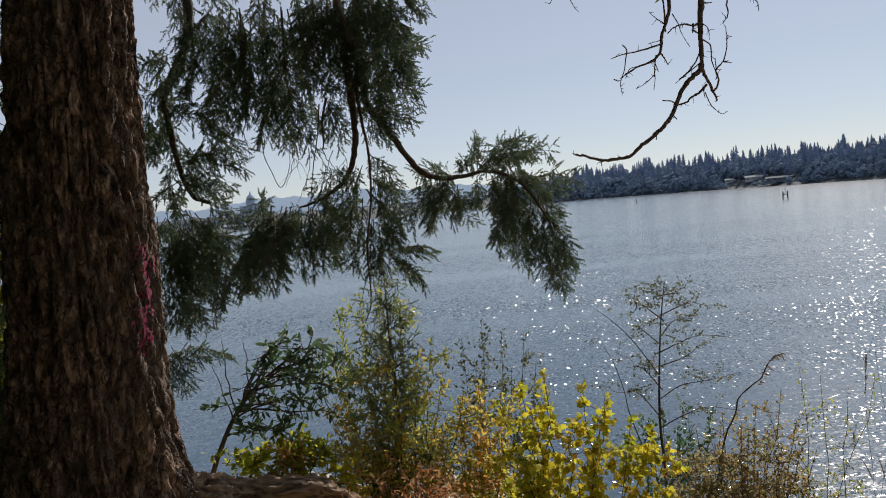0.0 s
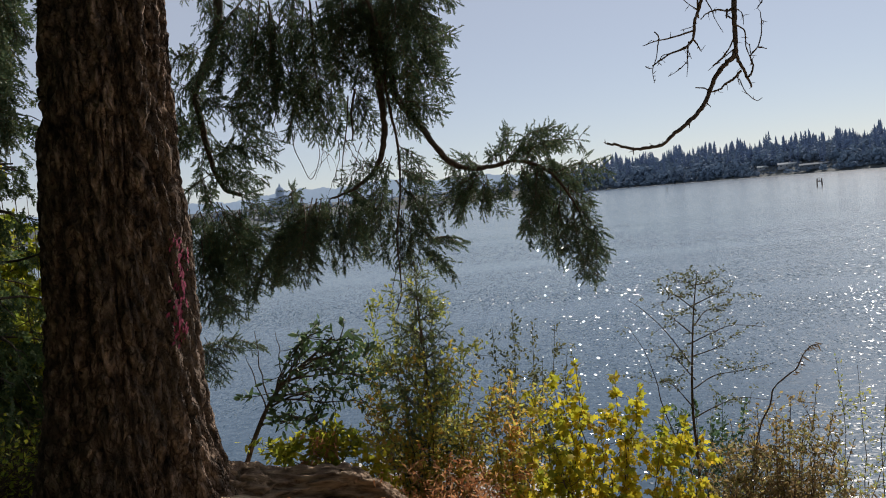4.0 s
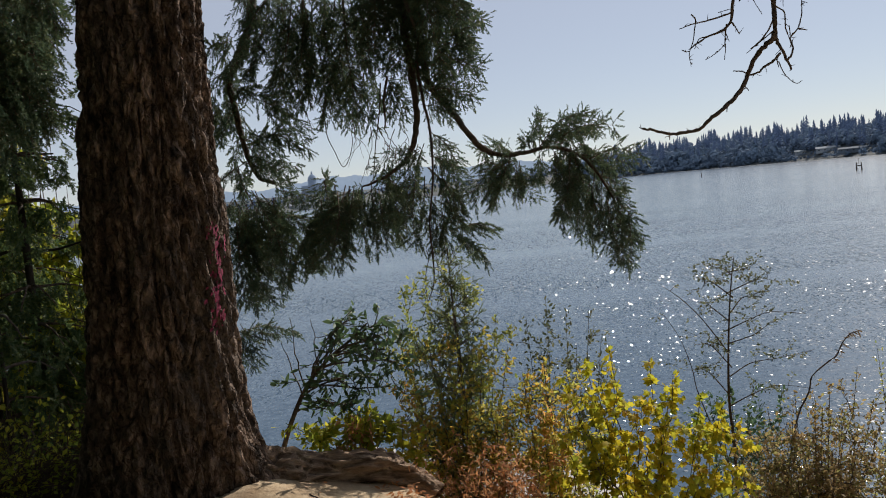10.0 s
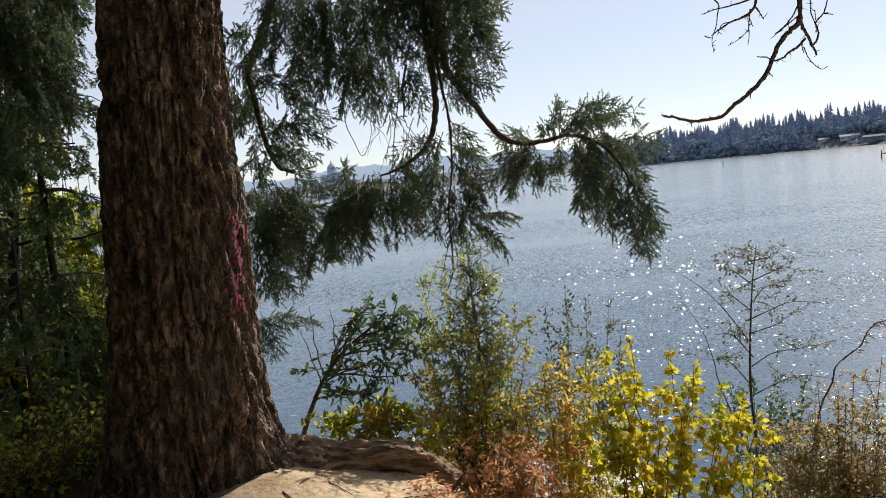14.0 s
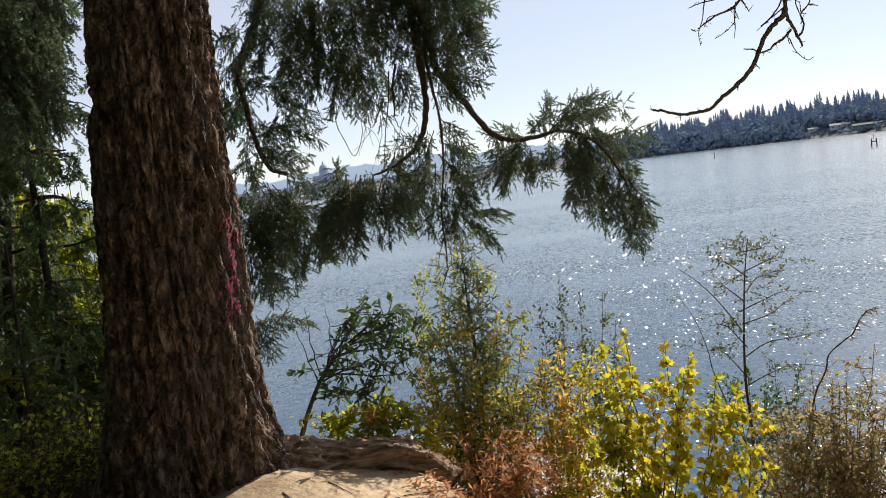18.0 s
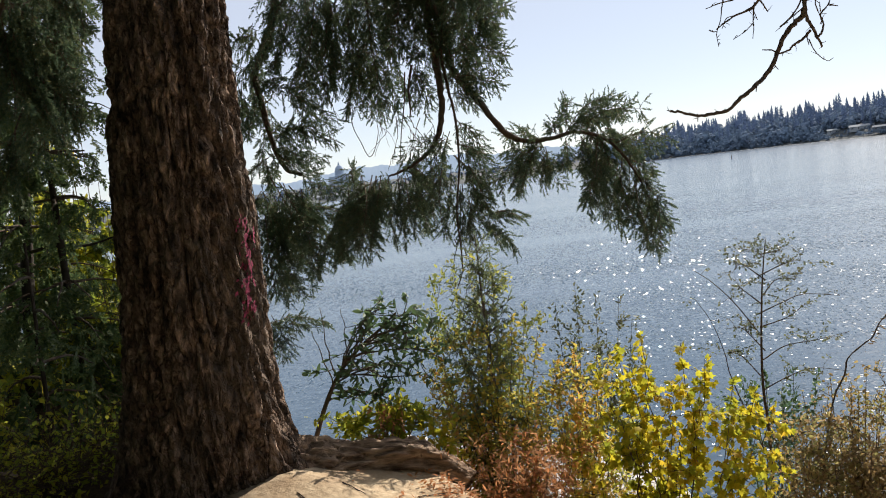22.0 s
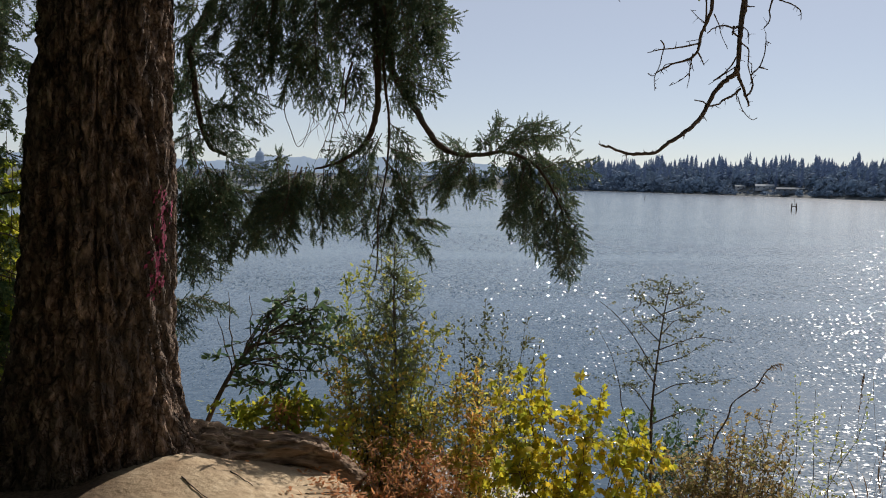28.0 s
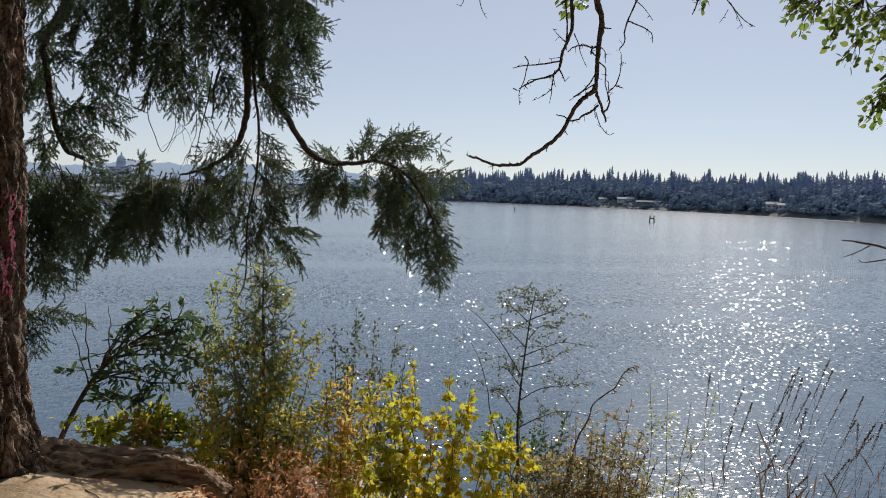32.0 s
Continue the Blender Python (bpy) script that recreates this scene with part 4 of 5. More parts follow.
def build_far_buildings():
    # capitol dome on the hill
    p = at(np.array([-12.85]), np.array([3000.0]), 60.0)[0]
    hall = thing("domed_building", p, "hazy grey domed capitol on the far hill", "building")

    def turned(profile):
        def fill(bm):
            rings = [[bm.verts.new((r * math.cos(k * math.pi / 12), r * math.sin(k * math.pi / 12), z)) for k in range(24)] for r, z in profile]
            for a, b in zip(rings, rings[1:]):
                for k in range(24):
                    bm.faces.new((a[k], a[(k + 1) % 24], b[(k + 1) % 24], b[k]))
            bm.faces.new(rings[-1])
        return fill
    solid("base_block", lambda bm: box(bm, -38, 38, -20, 20, -30, 12), STONE, hall)
    solid("drum", turned([(19, 12), (19, 16), (17, 17), (17, 28), (18, 29), (18, 31)]), STONE, hall)
    solid("dome", turned([(16.5, 31), (16, 36), (14, 42), (10.5, 47), (6, 50.5), (3.5, 51.5)]), STONE, hall)
    solid("lantern", turned([(3.4, 51), (3.2, 57), (2.2, 60), (0.3, 64)]), STONE, hall)
    # sheds, houses and docks along the far water
    for name, az, back, w, h, label, roof in (
        ("warehouse", -14.2, 30, 70, 8, "long pale harbour shed by the water", PALE),
        ("warehouse", -10.6, 60, 40, 7, "pale harbour shed by the water", PALE),
        ("warehouse", -2.2, 40, 46, 8, "white flat shed on the spit", PALE),
        ("warehouse", -0.4, 55, 30, 6, "white flat shed on the spit", PALE),
        ("house", 20.2, 62, 14, 5, "pale house among the far trees", PALE),
        ("house", 21.8, 62, 26, 6, "pale waterside house on the far shore", PALE),
        ("boat_shed", 23.6, 44, 42, 5, "long grey shed at the far waterline", ROOF),
        ("house", 31.1, 46, 9, 6, "white house on the far shore", PALE),
        ("house", 31.8, 46, 8, 5, "white house on the far shore", PALE),
        ("house", 25.6, 60, 10, 6, "small pale house among the far trees", PALE),
        ("house", 13.2, 30, 12, 6, "small pale house among the far trees", PALE),
    ):
        d = float(shore_distance(az)) + back * min(max(float(shore_distance(az)) / 1200, 0.4), 1.2)
        ob = thing(name, at(np.array([az]), np.array([d]), float(np.interp(back, [q[0] for q in SLOPE], [q[1] for q in SLOPE])) * 0.8)[0], label, "building")
        ob.rotation_euler = (0, 0, -radians(az))
        solid("wall", lambda bm: box(bm, -w / 2, w / 2, -5, 5, -2, h * 0.62), PALE if roof is PALE else ROOF, ob)

        def gable(bm):
            q = [bm.verts.new(c) for c in ((-w / 2 - 0.6, -6, h * 0.62), (w / 2 + 0.6, -6, h * 0.62), (w / 2 + 0.6, 6, h * 0.62), (-w / 2 - 0.6, 6, h * 0.62), (-w / 2 - 0.6, 0, h), (w / 2 + 0.6, 0, h))]
            for k in ((0, 1, 5, 4), (2, 3, 4, 5), (0, 4, 3), (1, 2, 5), (3, 2, 1, 0)):
                bm.faces.new([q[j] for j in k])
        solid("roof", gable, roof, ob)
        for k in range(max(2, int(w / 6))):
            x = -w / 2 + (k + 0.5) * w / max(2, int(w / 6))
            solid("window", lambda bm: box(bm, x - 0.8, x + 0.8, -5.06, -4.98, h * 0.2, h * 0.42), GLASS, ob)
    # pier on the far side and navigation piles
    d = float(shore_distance(9.6)) - 40
    pier = thing("pier", at(np.array([9.6]), np.array([d]), -6.5)[0], "dark timber pier standing in the far water", "pier")
    solid("deck", lambda bm: box(bm, -18, 18, -4, 4, 3.4, 4.0), PILE, pier)
    solid("hut", lambda bm: box(bm, 6, 14, -3, 3, 4.0, 7.6), ROOF, pier)
    for k in range(6):
        solid("pile", lambda bm: box(bm, -16 + 6.4 * k - 0.3, -16 + 6.4 * k + 0.3, -3.4, -2.8, -4, 3.4), PILE, pier)
    for az, d, n, h in ((23.5, 345, 2, 3.0), (14.0, 560, 1, 2.6)):
        ob = thing("mooring_piles", at(np.array([az]), np.array([float(d)]), -6.5)[0], "dark timber mooring piles standing in the water", "piles")
        for k in range(n):
            def post(bm):
                m = Matrix.Translation(((k - 0.5 * (n - 1)) * 1.9, 0, h / 2 - 1)) @ Matrix.Rotation(radians(2 - 4 * k), 4, "Y")
                bmesh.ops.create_cone(bm, cap_ends=True, segments=10, radius1=0.26, radius2=0.22, depth=h + 2, matrix=m)
            solid("post", post, PILE, ob)
        if n > 1:
            solid("crosspiece", lambda bm: box(bm, -1.0, 1.0, -0.15, 0.15, h * 0.55, h * 0.55 + 0.35), PILE, ob)
            solid("marker", lambda bm: box(bm, -0.06, 0.06, -0.06, 0.06, h * 0.6, h + 1.6), PILE, ob)
    # thin pale tube on the water before the far shore
    az = np.linspace(10.5, 36, 60)
    dd = shore_distance(az) - 14 - 0.01 * shore_distance(az)
    p = at(az, dd, -6.45)
    tv, tf = tubes([(p, 0.35, 0.35)], 5)
    tagged(part("shore_line", mesh_of("shore_line", tv, tf, PALE)), "thin pale line along the far shore", "boom")


build_far_shore()
build_far_buildings()


# ---- plants on the bank ----
def base_at(x, y):
    return np.array([x, y, float(ground_height(x, y)) - 0.03])


def leaves_on(rng, lines, tv, tf, count, size, out=0.6, droop=0.3, lo=0.15, jitter=0.01):
    """Places, turns and sizes of leaves along twigs."""
    w = np.array([len(l[0]) * np.linalg.norm(l[0][-1] - l[0][0]) for l in lines])
    pick = rng.choice(len(lines), count, p=w / w.sum())
    pl, wy = np.empty((count, 3)), np.empty((count, 3))
    for i, k in enumerate(pick):
        q = lines[k][0]
        s = rng.uniform(lo, 1) * (len(q) - 1)
        j = min(int(s), len(q) - 2)
        pl[i] = q[j] + (q[j + 1] - q[j]) * (s - j) + rng.normal(size=3) * jitter
        d = q[j + 1] - q[j]
        wy[i] = d / (np.linalg.norm(d) + 1e-6)
    wy = wy + unit(rng, count) * out * 1.3 + np.array([0, 0, -droop])
    ups = np.tile([0, 0, 1.0], (count, 1)) + unit(rng, count) * 1.3
    return pl, turns(wy, ups), rng.uniform(*size, count)


def leaf_parts(name, owner, tv, tf, mat, placed, single, label=""):
    """The first ones are objects of their own on one mesh, the rest is joined."""
    pl, rot, size = placed
    me = mesh_of(name, tv, tf, mat)
    for i in range(min(single, len(pl))):
        ob = new(name, me)
        m = Matrix.Identity(4)
        for a in range(3):
            for b in range(3):
                m[a][b] = rot[i, a, b] * size[i]
            m[a][3] = pl[i, a]
        ob.parent = owner
        ob.matrix_parent_inverse = Matrix.Translation(owner.location).inverted()
        ob.matrix_basis = m
    if len(pl) > single:
        v, f = scattered(tv, tf, pl[single:], rot[single:], size[single:])
        sub("foliage", mesh_of("foliage", v, f, mat), owner, label, "stuff")


def stems_of(rng, base, tips, r0, twigs=6, twig=0.25, rise=0.3, amount=0.12, start=0.25, sub_twigs=2):
    """Stems from one base to the tips, with twigs and finer twigs; returns stems and twigs."""
    stems, fine = [], []
    for tip in tips:
        l = np.linalg.norm(np.asarray(tip) - base)
        q = wobbly(rng, base + np.r_[rng.normal(size=2) * 0.03, 0], tip, 14, amount)
        stems.append((q, r0 * rng.uniform(0.8, 1.1), r0 * 0.22))
        for _ in range(twigs):
            s = rng.uniform(start, 0.97)
            o = q[int(s * 13)]
            d = unit(rng, 1)[0] * np.array([1, 1, 0.5]) + np.array([0, 0, rise])
            e = o + d / np.linalg.norm(d) * twig * rng.uniform(0.5, 1.2) * (1.25 - 0.6 * s)
            t = wobbly(rng, o, e, 7, 0.2)
            fine.append((t, r0 * 0.35, r0 * 0.1))
            for _ in range(sub_twigs):
                c = t[rng.integers(2, 6)]
                d2 = d / np.linalg.norm(d) + unit(rng, 1)[0] * 0.9
                fine.append((wobbly(rng, c, c + d2 * twig * rng.uniform(0.2, 0.45), 5, 0.2), r0 * 0.2, r0 * 0.07))
    return stems, fine


def wood_parts(owner, stems, fine, mat):
    for line in stems:
        tv, tf = tubes([line], 7)
        sub("stem", mesh_of("stem", tv, tf, mat, True), owner)
    if fine:
        tv, tf = tubes(fine, 4)
        sub("twig_work", mesh_of("twig_work", tv, tf, mat), owner, kind="stuff")


def build_bank_plants():
    rng = np.random.default_rng(21)
    # glossy-leaved shrub leaning over the edge
    b = base_at(-1.62, 5.3)
    ob = thing("leaning_shrub", b, "leaning shrub with glossy dark green oval leaves at the bank edge", "shrub")
    main = smooth_line([b, (-1.5, 5.3, 0.13), (-1.36, 5.3, 0.38), (-1.2, 5.3, 0.55), (-1.02, 5.28, 0.68), (-0.9, 5.28, 0.78)], 24)
    st = [(main, 0.019, 0.006)]
    for o, e in ((7, (-1.15, 5.35, 0.74)), (14, (-0.78, 5.25, 0.7)), (10, (-1.12, 5.4, 0.74)), (12, (-0.75, 5.3, 0.5)), (9, (-0.72, 5.25, 0.32)), (14, (-0.72, 5.35, 0.62)), (7, (-1.0, 5.2, 0.22)), (16, (-0.85, 5.2, 0.66)), (11, (-1.12, 5.2, 0.64)), (13, (-1.08, 5.35, 0.8)), (15, (-0.78, 5.3, 0.78)), (9, (-1.1, 5.3, 0.4)), (8, (-0.88, 5.25, 0.42)), (12, (-0.95, 5.35, 0.55)), (6, (-1.15, 5.2, 0.26))):
        st.append((wobbly(rng, main[o], e, 10, 0.12, 0.08), 0.008, 0.0025))
    fine = []
    for q, _, _ in st[2:]:
        for _ in range(10):
            c = q[rng.integers(5, 10)]
            fine.append((wobbly(rng, c, c + np.r_[rng.normal(size=2) * 0.1, rng.uniform(-0.1, 0.14)], 5, 0.2), 0.004, 0.002))
    wood_parts(ob, st, fine, LIMB)
    leaf_parts("leaf", ob, SHRUB, SHRUB_F, BROAD, leaves_on(rng, fine + [(q[5:], 0, 0) for q, _, _ in st[3:]], SHRUB, SHRUB_F, 800, (0.05, 0.082), 1.2, 0.1, 0.3), 300, "glossy dark leaves")
    twig_bare = [(wobbly(rng, main[9], (-1.42, 5.3, 0.86), 9, 0.15), 0.006, 0.002), (wobbly(rng, main[8], (-1.5, 5.3, 0.7), 9, 0.2), 0.006, 0.002), (wobbly(rng, main[12], (-1.28, 5.3, 0.84), 9, 0.2), 0.005, 0.002)]
    tv, tf = tubes(twig_bare, 5)
    sub("bare_twigs", mesh_of("bare_twigs", tv, tf, TWIG), ob, kind="stuff")

    # young fir in the thicket
    b = base_at(-0.36, 5.8)
    ob = thing("young_fir", b, "young slender fir standing in the thicket on the bank", "tree")
    main = wobbly(rng, b, (-0.345, 5.75, 1.2), 20, 0.03)
    fine, pl, wy, sz = [], [], [], []
    for k in range(62):
        u = 0.28 + 0.68 * (k + rng.uniform(0, 1)) / 62
        o = main[int(u * 19)]
        a = k * 2.4 + rng.normal() * 0.5
        l = (0.6 * (1 - u) + 0.09) * rng.uniform(0.55, 1.25)
        frond(rng, o, o + np.array([math.cos(a) * l, math.sin(a) * l, rng.uniform(0.45, 1.15) * l]), fine, pl, wy, sz, -0.2, 1.0, 0.04)
    frond(rng, main[12], main[19] + np.array([0, 0, 0.04]), fine, pl, wy, sz, 0.0)
    wood_parts(ob, [(main, 0.018, 0.004)], fine, LIMB)
    sub("needles", spray_mesh("needles", YOUNG, np.array(pl), np.array(wy), np.array(sz) * 0.72, rng, SHOOTS), ob, "grey-green needles", "stuff")

    # thicket of small turning leaves
    def bush(name, x, y, tips, r0, leaves, count, size, mat, label, twigs=9, twig=0.28, category="shrub", single=0, wood=TWIG, droop=0.2, start=0.2):
        base = base_at(x, y)
        o = thing(name, base, label, category)
        stems, tw = stems_of(rng, base, [np.array(t) for t in tips], r0, twigs, twig, start=start)
        wood_parts(o, stems, tw, wood)
        tv, tf = leaves
        leaf_parts("leaf", o, tv, tf, mat, leaves_on(rng, tw + [(q[6:], 0, 0) for q, _, _ in stems], tv, tf, count, size, 0.8, droop, jitter=0.02), single, "many small leaves")
        return o
    small = (OVAL, OVAL_F)
    bush("turning_shrub", -0.3, 5.55, [(-0.8, 5.5, 0.3), (-0.7, 5.5, 0.5), (-0.55, 5.6, 0.6), (-0.35, 5.5, 0.6), (-0.15, 5.6, 0.62), (0.02, 5.5, 0.5), (-0.65, 5.4, 0.1), (0.12, 5.5, 0.2), (-0.3, 5.4, 0.3), (-0.5, 5.4, 0.25), (-0.1, 5.4, 0.3), (-0.75, 5.3, 0.0), (0.0, 5.3, 0.0), (-0.4, 5.3, 0.0)], 0.008, small, 9500, (0.022, 0.044), MIXED, "tangled shrub with small green, yellow and orange leaves", 18, 0.27)
    bush("turning_shrub", -0.45, 5.9, [(-0.8, 5.9, 0.7), (-0.72, 5.9, 0.92), (-0.55, 5.9, 1.02), (-0.25, 5.9, 0.95), (-0.05, 5.9, 0.65), (-0.4, 5.9, 1.08)], 0.006, small, 4200, (0.026, 0.046), SMALL, "thin shrub with small yellow-green leaves", 14, 0.22)
    bush("grey_green_shrub", 0.3, 6.3, [(0.35, 6.4, 0.7), (0.5, 6.4, 0.58), (0.18, 6.4, 0.55), (0.68, 6.4, 0.55), (0.3, 6.3, 0.3), (0.55, 6.3, 0.3), (0.15, 6.2, 0.2), (0.75, 6.3, 0.35)], 0.007, small, 3600, (0.028, 0.046), GREYLEAF, "open shrub with small grey-green leaves", 20, 0.26)
    bush("turning_shrub", 0.25, 5.5, [(0.1, 5.5, 0.3), (0.25, 5.5, 0.4), (0.4, 5.5, 0.3), (0.2, 5.4, 0.1), (0.35, 5.3, 0.05), (0.1, 5.3, -0.1)], 0.007, small, 6500, (0.022, 0.044), MIXED, "tangled shrub with small orange and green leaves", 20, 0.26)
    bush("rusty_shrub", -0.2, 4.9, [(-0.5, 4.75, -0.06), (-0.42, 4.9, 0.0), (-0.2, 4.9, 0.02), (0.05, 4.95, 0.03), (0.2, 5.0, -0.06), (-0.05, 4.8, -0.05), (-0.3, 4.6, -0.1), (0.0, 4.6, -0.15)], 0.006, (SLIM, SLIM_F), 3600, (0.028, 0.056), RUST, "low dry shrub with rust-brown withered leaves", 20, 0.22, droop=0.5, wood=STRAW)
    bush("low_green_plant", -1.0, 5.15, [(-1.35, 5.2, 0.12), (-1.1, 5.2, 0.2), (-0.9, 5.2, 0.22), (-0.75, 5.15, 0.2), (-1.0, 5.1, 0.12), (-1.45, 5.2, 0.15)], 0.006, (LEAF, LEAF_F), 1100, (0.04, 0.07), LIME, "low bright green undergrowth behind the root", 10, 0.15, "plant")
    bush("low_yellow_plant", -0.68, 5.1, [(-0.8, 5.05, 0.12), (-0.7, 5.05, 0.16), (-0.6, 5.05, 0.1), (-0.62, 5.0, 0.02)], 0.005, (LEAF, LEAF_F), 260, (0.04, 0.07), MAPLE, "low yellow-leaved plant beside the root", 8, 0.12, "plant")
    bush("fern_tuft", -1.0, 5.05, [(-1.08, 5.0, 0.24), (-0.98, 5.0, 0.26), (-0.92, 5.0, 0.2)], 0.004, (SLIM, SLIM_F), 160, (0.035, 0.06), RUST, "small orange dry fern tuft", 8, 0.1, "plant")
    # yellow maple
    b = base_at(0.85, 5.1)
    ob = thing("maple_sapling", b, "maple sapling with bright yellow lobed autumn leaves", "shrub")
    tips = [(0.64, 5.0, 0.56), (0.35, 5.1, 0.35), (0.9, 5.1, 0.42), (1.02, 5.0, 0.34), (1.2, 5.1, 0.16), (1.4, 5.0, 0.0), (0.3, 5.0, 0.0), (0.75, 4.9, 0.15), (1.1, 4.9, -0.08), (0.55, 5.0, 0.25), (0.45, 4.9, 0.1), (0.9, 4.9, 0.05), (1.25, 4.9, -0.15), (0.65, 5.1, 0.4), (1.0, 5.1, 0.2), (1.3, 5.0, 0.1), (0.5, 5.1, 0.42)]
    stems, tw = stems_of(rng, b, [np.array(t) for t in tips], 0.008, 11, 0.26, 0.1, 0.3, 0.35)
    wood_parts(ob, stems, tw, LIMB)
    leaf_parts("leaf", ob, PALM, PALM_F, MAPLE, leaves_on(rng, tw + [(q[5:], 0, 0) for q, _, _ in stems], PALM, PALM_F, 3000, (0.045, 0.082), 0.7, 0.75, 0.35), 300, "yellow lobed leaves")

    # sparse sapling over the water
    b = base_at(1.66, 6.5)
    ob = thing("bare_sapling", b, "slender nearly bare sapling with a few tiny leaves", "tree")
    main = smooth_line([b] + [(p, 6.5, q) for p, q in [(1.75, -0.96), (1.74, -0.36), (1.75, -0.07), (1.77, 0.18), (1.8, 0.47), (1.83, 0.68), (1.86, 0.85)]], 40)
    st, fine = [(main, 0.014, 0.003)], []
    for line, n in (
        ([(1.75, 0.1), (1.59, 0.37), (1.41, 0.57), (1.29, 0.67)], 4),
        ([(1.7, -0.85), (1.52, -0.26), (1.46, -0.01), (1.4, 0.23), (1.28, 0.44)], 4),
        ([(1.76, 0.26), (1.93, 0.35), (2.13, 0.38), (2.36, 0.36)], 9),
        ([(1.77, 0.15), (1.96, 0.23), (2.13, 0.31)], 7),
        ([(1.75, -0.09), (1.95, -0.02), (2.14, 0.03), (2.45, 0.04)], 12),
        ([(1.74, -0.36), (1.91, -0.25), (2.15, -0.22), (2.38, -0.24)], 9),
        ([(1.82, 0.54), (1.67, 0.67), (1.57, 0.62)], 12),
        ([(1.81, 0.56), (1.97, 0.66), (2.13, 0.65)], 14),
        ([(1.79, 0.42), (1.92, 0.52), (2.05, 0.52)], 10),
        ([(1.84, 0.71), (1.77, 0.77), (1.69, 0.79)], 9),
        ([(1.77, -0.02), (1.64, 0.15), (1.5, 0.19)], 12),
        ([(1.75, -0.26), (1.6, -0.06), (1.46, -0.01)], 12),
        ([(1.78, 0.35), (1.66, 0.47), (1.6, 0.52)], 6),
        ([(1.84, 0.73), (1.92, 0.76), (1.99, 0.73)], 8),
    ):
        q = smooth_line([(p, 6.5 + 0.08 * math.sin(3 * i + n), z) for i, (p, z) in enumerate(line)], 14)
        st.append((q, 0.0055, 0.0014))
        for _ in range(n):
            c = q[rng.integers(5, 14)]
            fine.append((wobbly(rng, c, c + np.r_[rng.normal(size=2) * 0.1, rng.normal() * 0.06 + 0.05], 6, 0.25), 0.0018, 0.0008))
    wood_parts(ob, st, fine, TWIG)
    leaf_parts("leaf", ob, TINY, TINY_F, GREYLEAF, leaves_on(rng, fine, TINY, TINY_F, 1300, (0.02, 0.036), 0.8, 0.3), 0, "sparse tiny leaves")

    # brown tangle and dry stalks
    bush("brown_thicket", 2.1, 5.9, [(1.85, 5.9, -0.2), (2.05, 5.9, -0.1), (2.3, 5.9, -0.08), (2.5, 5.9, 0.05), (2.6, 5.9, -0.2), (2.2, 5.8, -0.2), (1.95, 5.8, -0.3), (1.75, 5.7, -0.3), (2.4, 5.7, -0.3), (2.65, 5.7, -0.35), (2.15, 5.6, -0.45)], 0.009, small, 8000, (0.022, 0.042), leafy("brownish_leaves", [(0.2, 0.23, 0.09), (0.34, 0.32, 0.12), (0.42, 0.3, 0.14), (0.3, 0.21, 0.11)], 0.6, 0.6, 3.0), "tangled brownish shrub with withered leaves", 34, 0.3)
    bush("brown_thicket", 2.0, 5.75, [(1.55, 5.6, -0.42), (1.75, 5.7, -0.3), (1.95, 5.7, -0.22), (2.15, 5.8, -0.2), (2.35, 5.8, -0.25), (2.55, 5.7, -0.3), (1.7, 5.4, -0.55), (2.1, 5.4, -0.5), (2.5, 5.4, -0.5), (2.3, 5.5, -0.4), (1.9, 5.5, -0.45)], 0.008, small, 9000, (0.022, 0.044), bpy.data.materials["brownish_leaves"], "dense olive-brown thicket of withered twigs and leaves", 34, 0.24)
    bush("thin_shrub", 2.75, 5.8, [(2.75, 5.8, 0.15), (2.95, 5.8, 0.05), (3.15, 5.8, 0.12), (2.6, 5.8, 0.22)], 0.006, small, 700, (0.02, 0.035), SMALL, "thin straggling shrub with sparse leaves", 12, 0.22)
    bush("bank_bush", 2.0, 7.4, [(1.8, 7.4, -0.5), (2.0, 7.4, -0.42), (2.25, 7.4, -0.45), (2.45, 7.4, -0.5), (2.1, 7.3, -0.6)], 0.009, small, 2600, (0.03, 0.06), BROAD, "dark green bush low on the bank", 14, 0.25)
    b = base_at(1.69, 5.75)
    ob = thing("dry_stalk", b, "curled dry brown weed stalk", "plant")
    q = smooth_line([b, (1.95, 5.75, -0.45)] + [(p, 5.75, z) for p, z in [(2.09, -0.08), (2.13, 0.05), (2.24, 0.14), (2.3, 0.18), (2.35, 0.27), (2.41, 0.33), (2.47, 0.34)]], 28)
    tv, tf = tubes([(q, 0.006, 0.0035)], 7, rng, 0.25)
    sub("stem", mesh_of("stem", tv, tf, DEAD, True), ob)
    leaf_parts("leaf", ob, SLIM, SLIM_F, STRAW, leaves_on(rng, [(q[10:], 0, 0)], SLIM, SLIM_F, 30, (0.025, 0.06), 0.4, 0.9), 30)

    # reeds and seed heads
    for k in range(74):
        x = rng.uniform(2.35, 4.6)
        y = rng.uniform(4.7, 5.7)
        b = base_at(x, y)
        top = 0.16 + 0.34 * math.exp(-((x - 3.1) / 0.5) ** 2) - rng.exponential(0.33)
        ob = thing("tall_grass", b, "tall dry grass stem with a drooping seed head", "grass", "grasses on the bank")
        tip = np.array([x + rng.normal() * 0.36 + 0.42, y + rng.normal() * 0.1, top])
        q = wobbly(rng, b, tip, 14, 0.05)
        q[-4:, 0] += np.array([0.005, 0.012, 0.025, 0.045]) * rng.uniform(0.5, 1.8)
        tv, tf = tubes([(q, 0.0022, 0.001)], 4)
        sub("stem", mesh_of("stem", tv, tf, STRAW), ob)
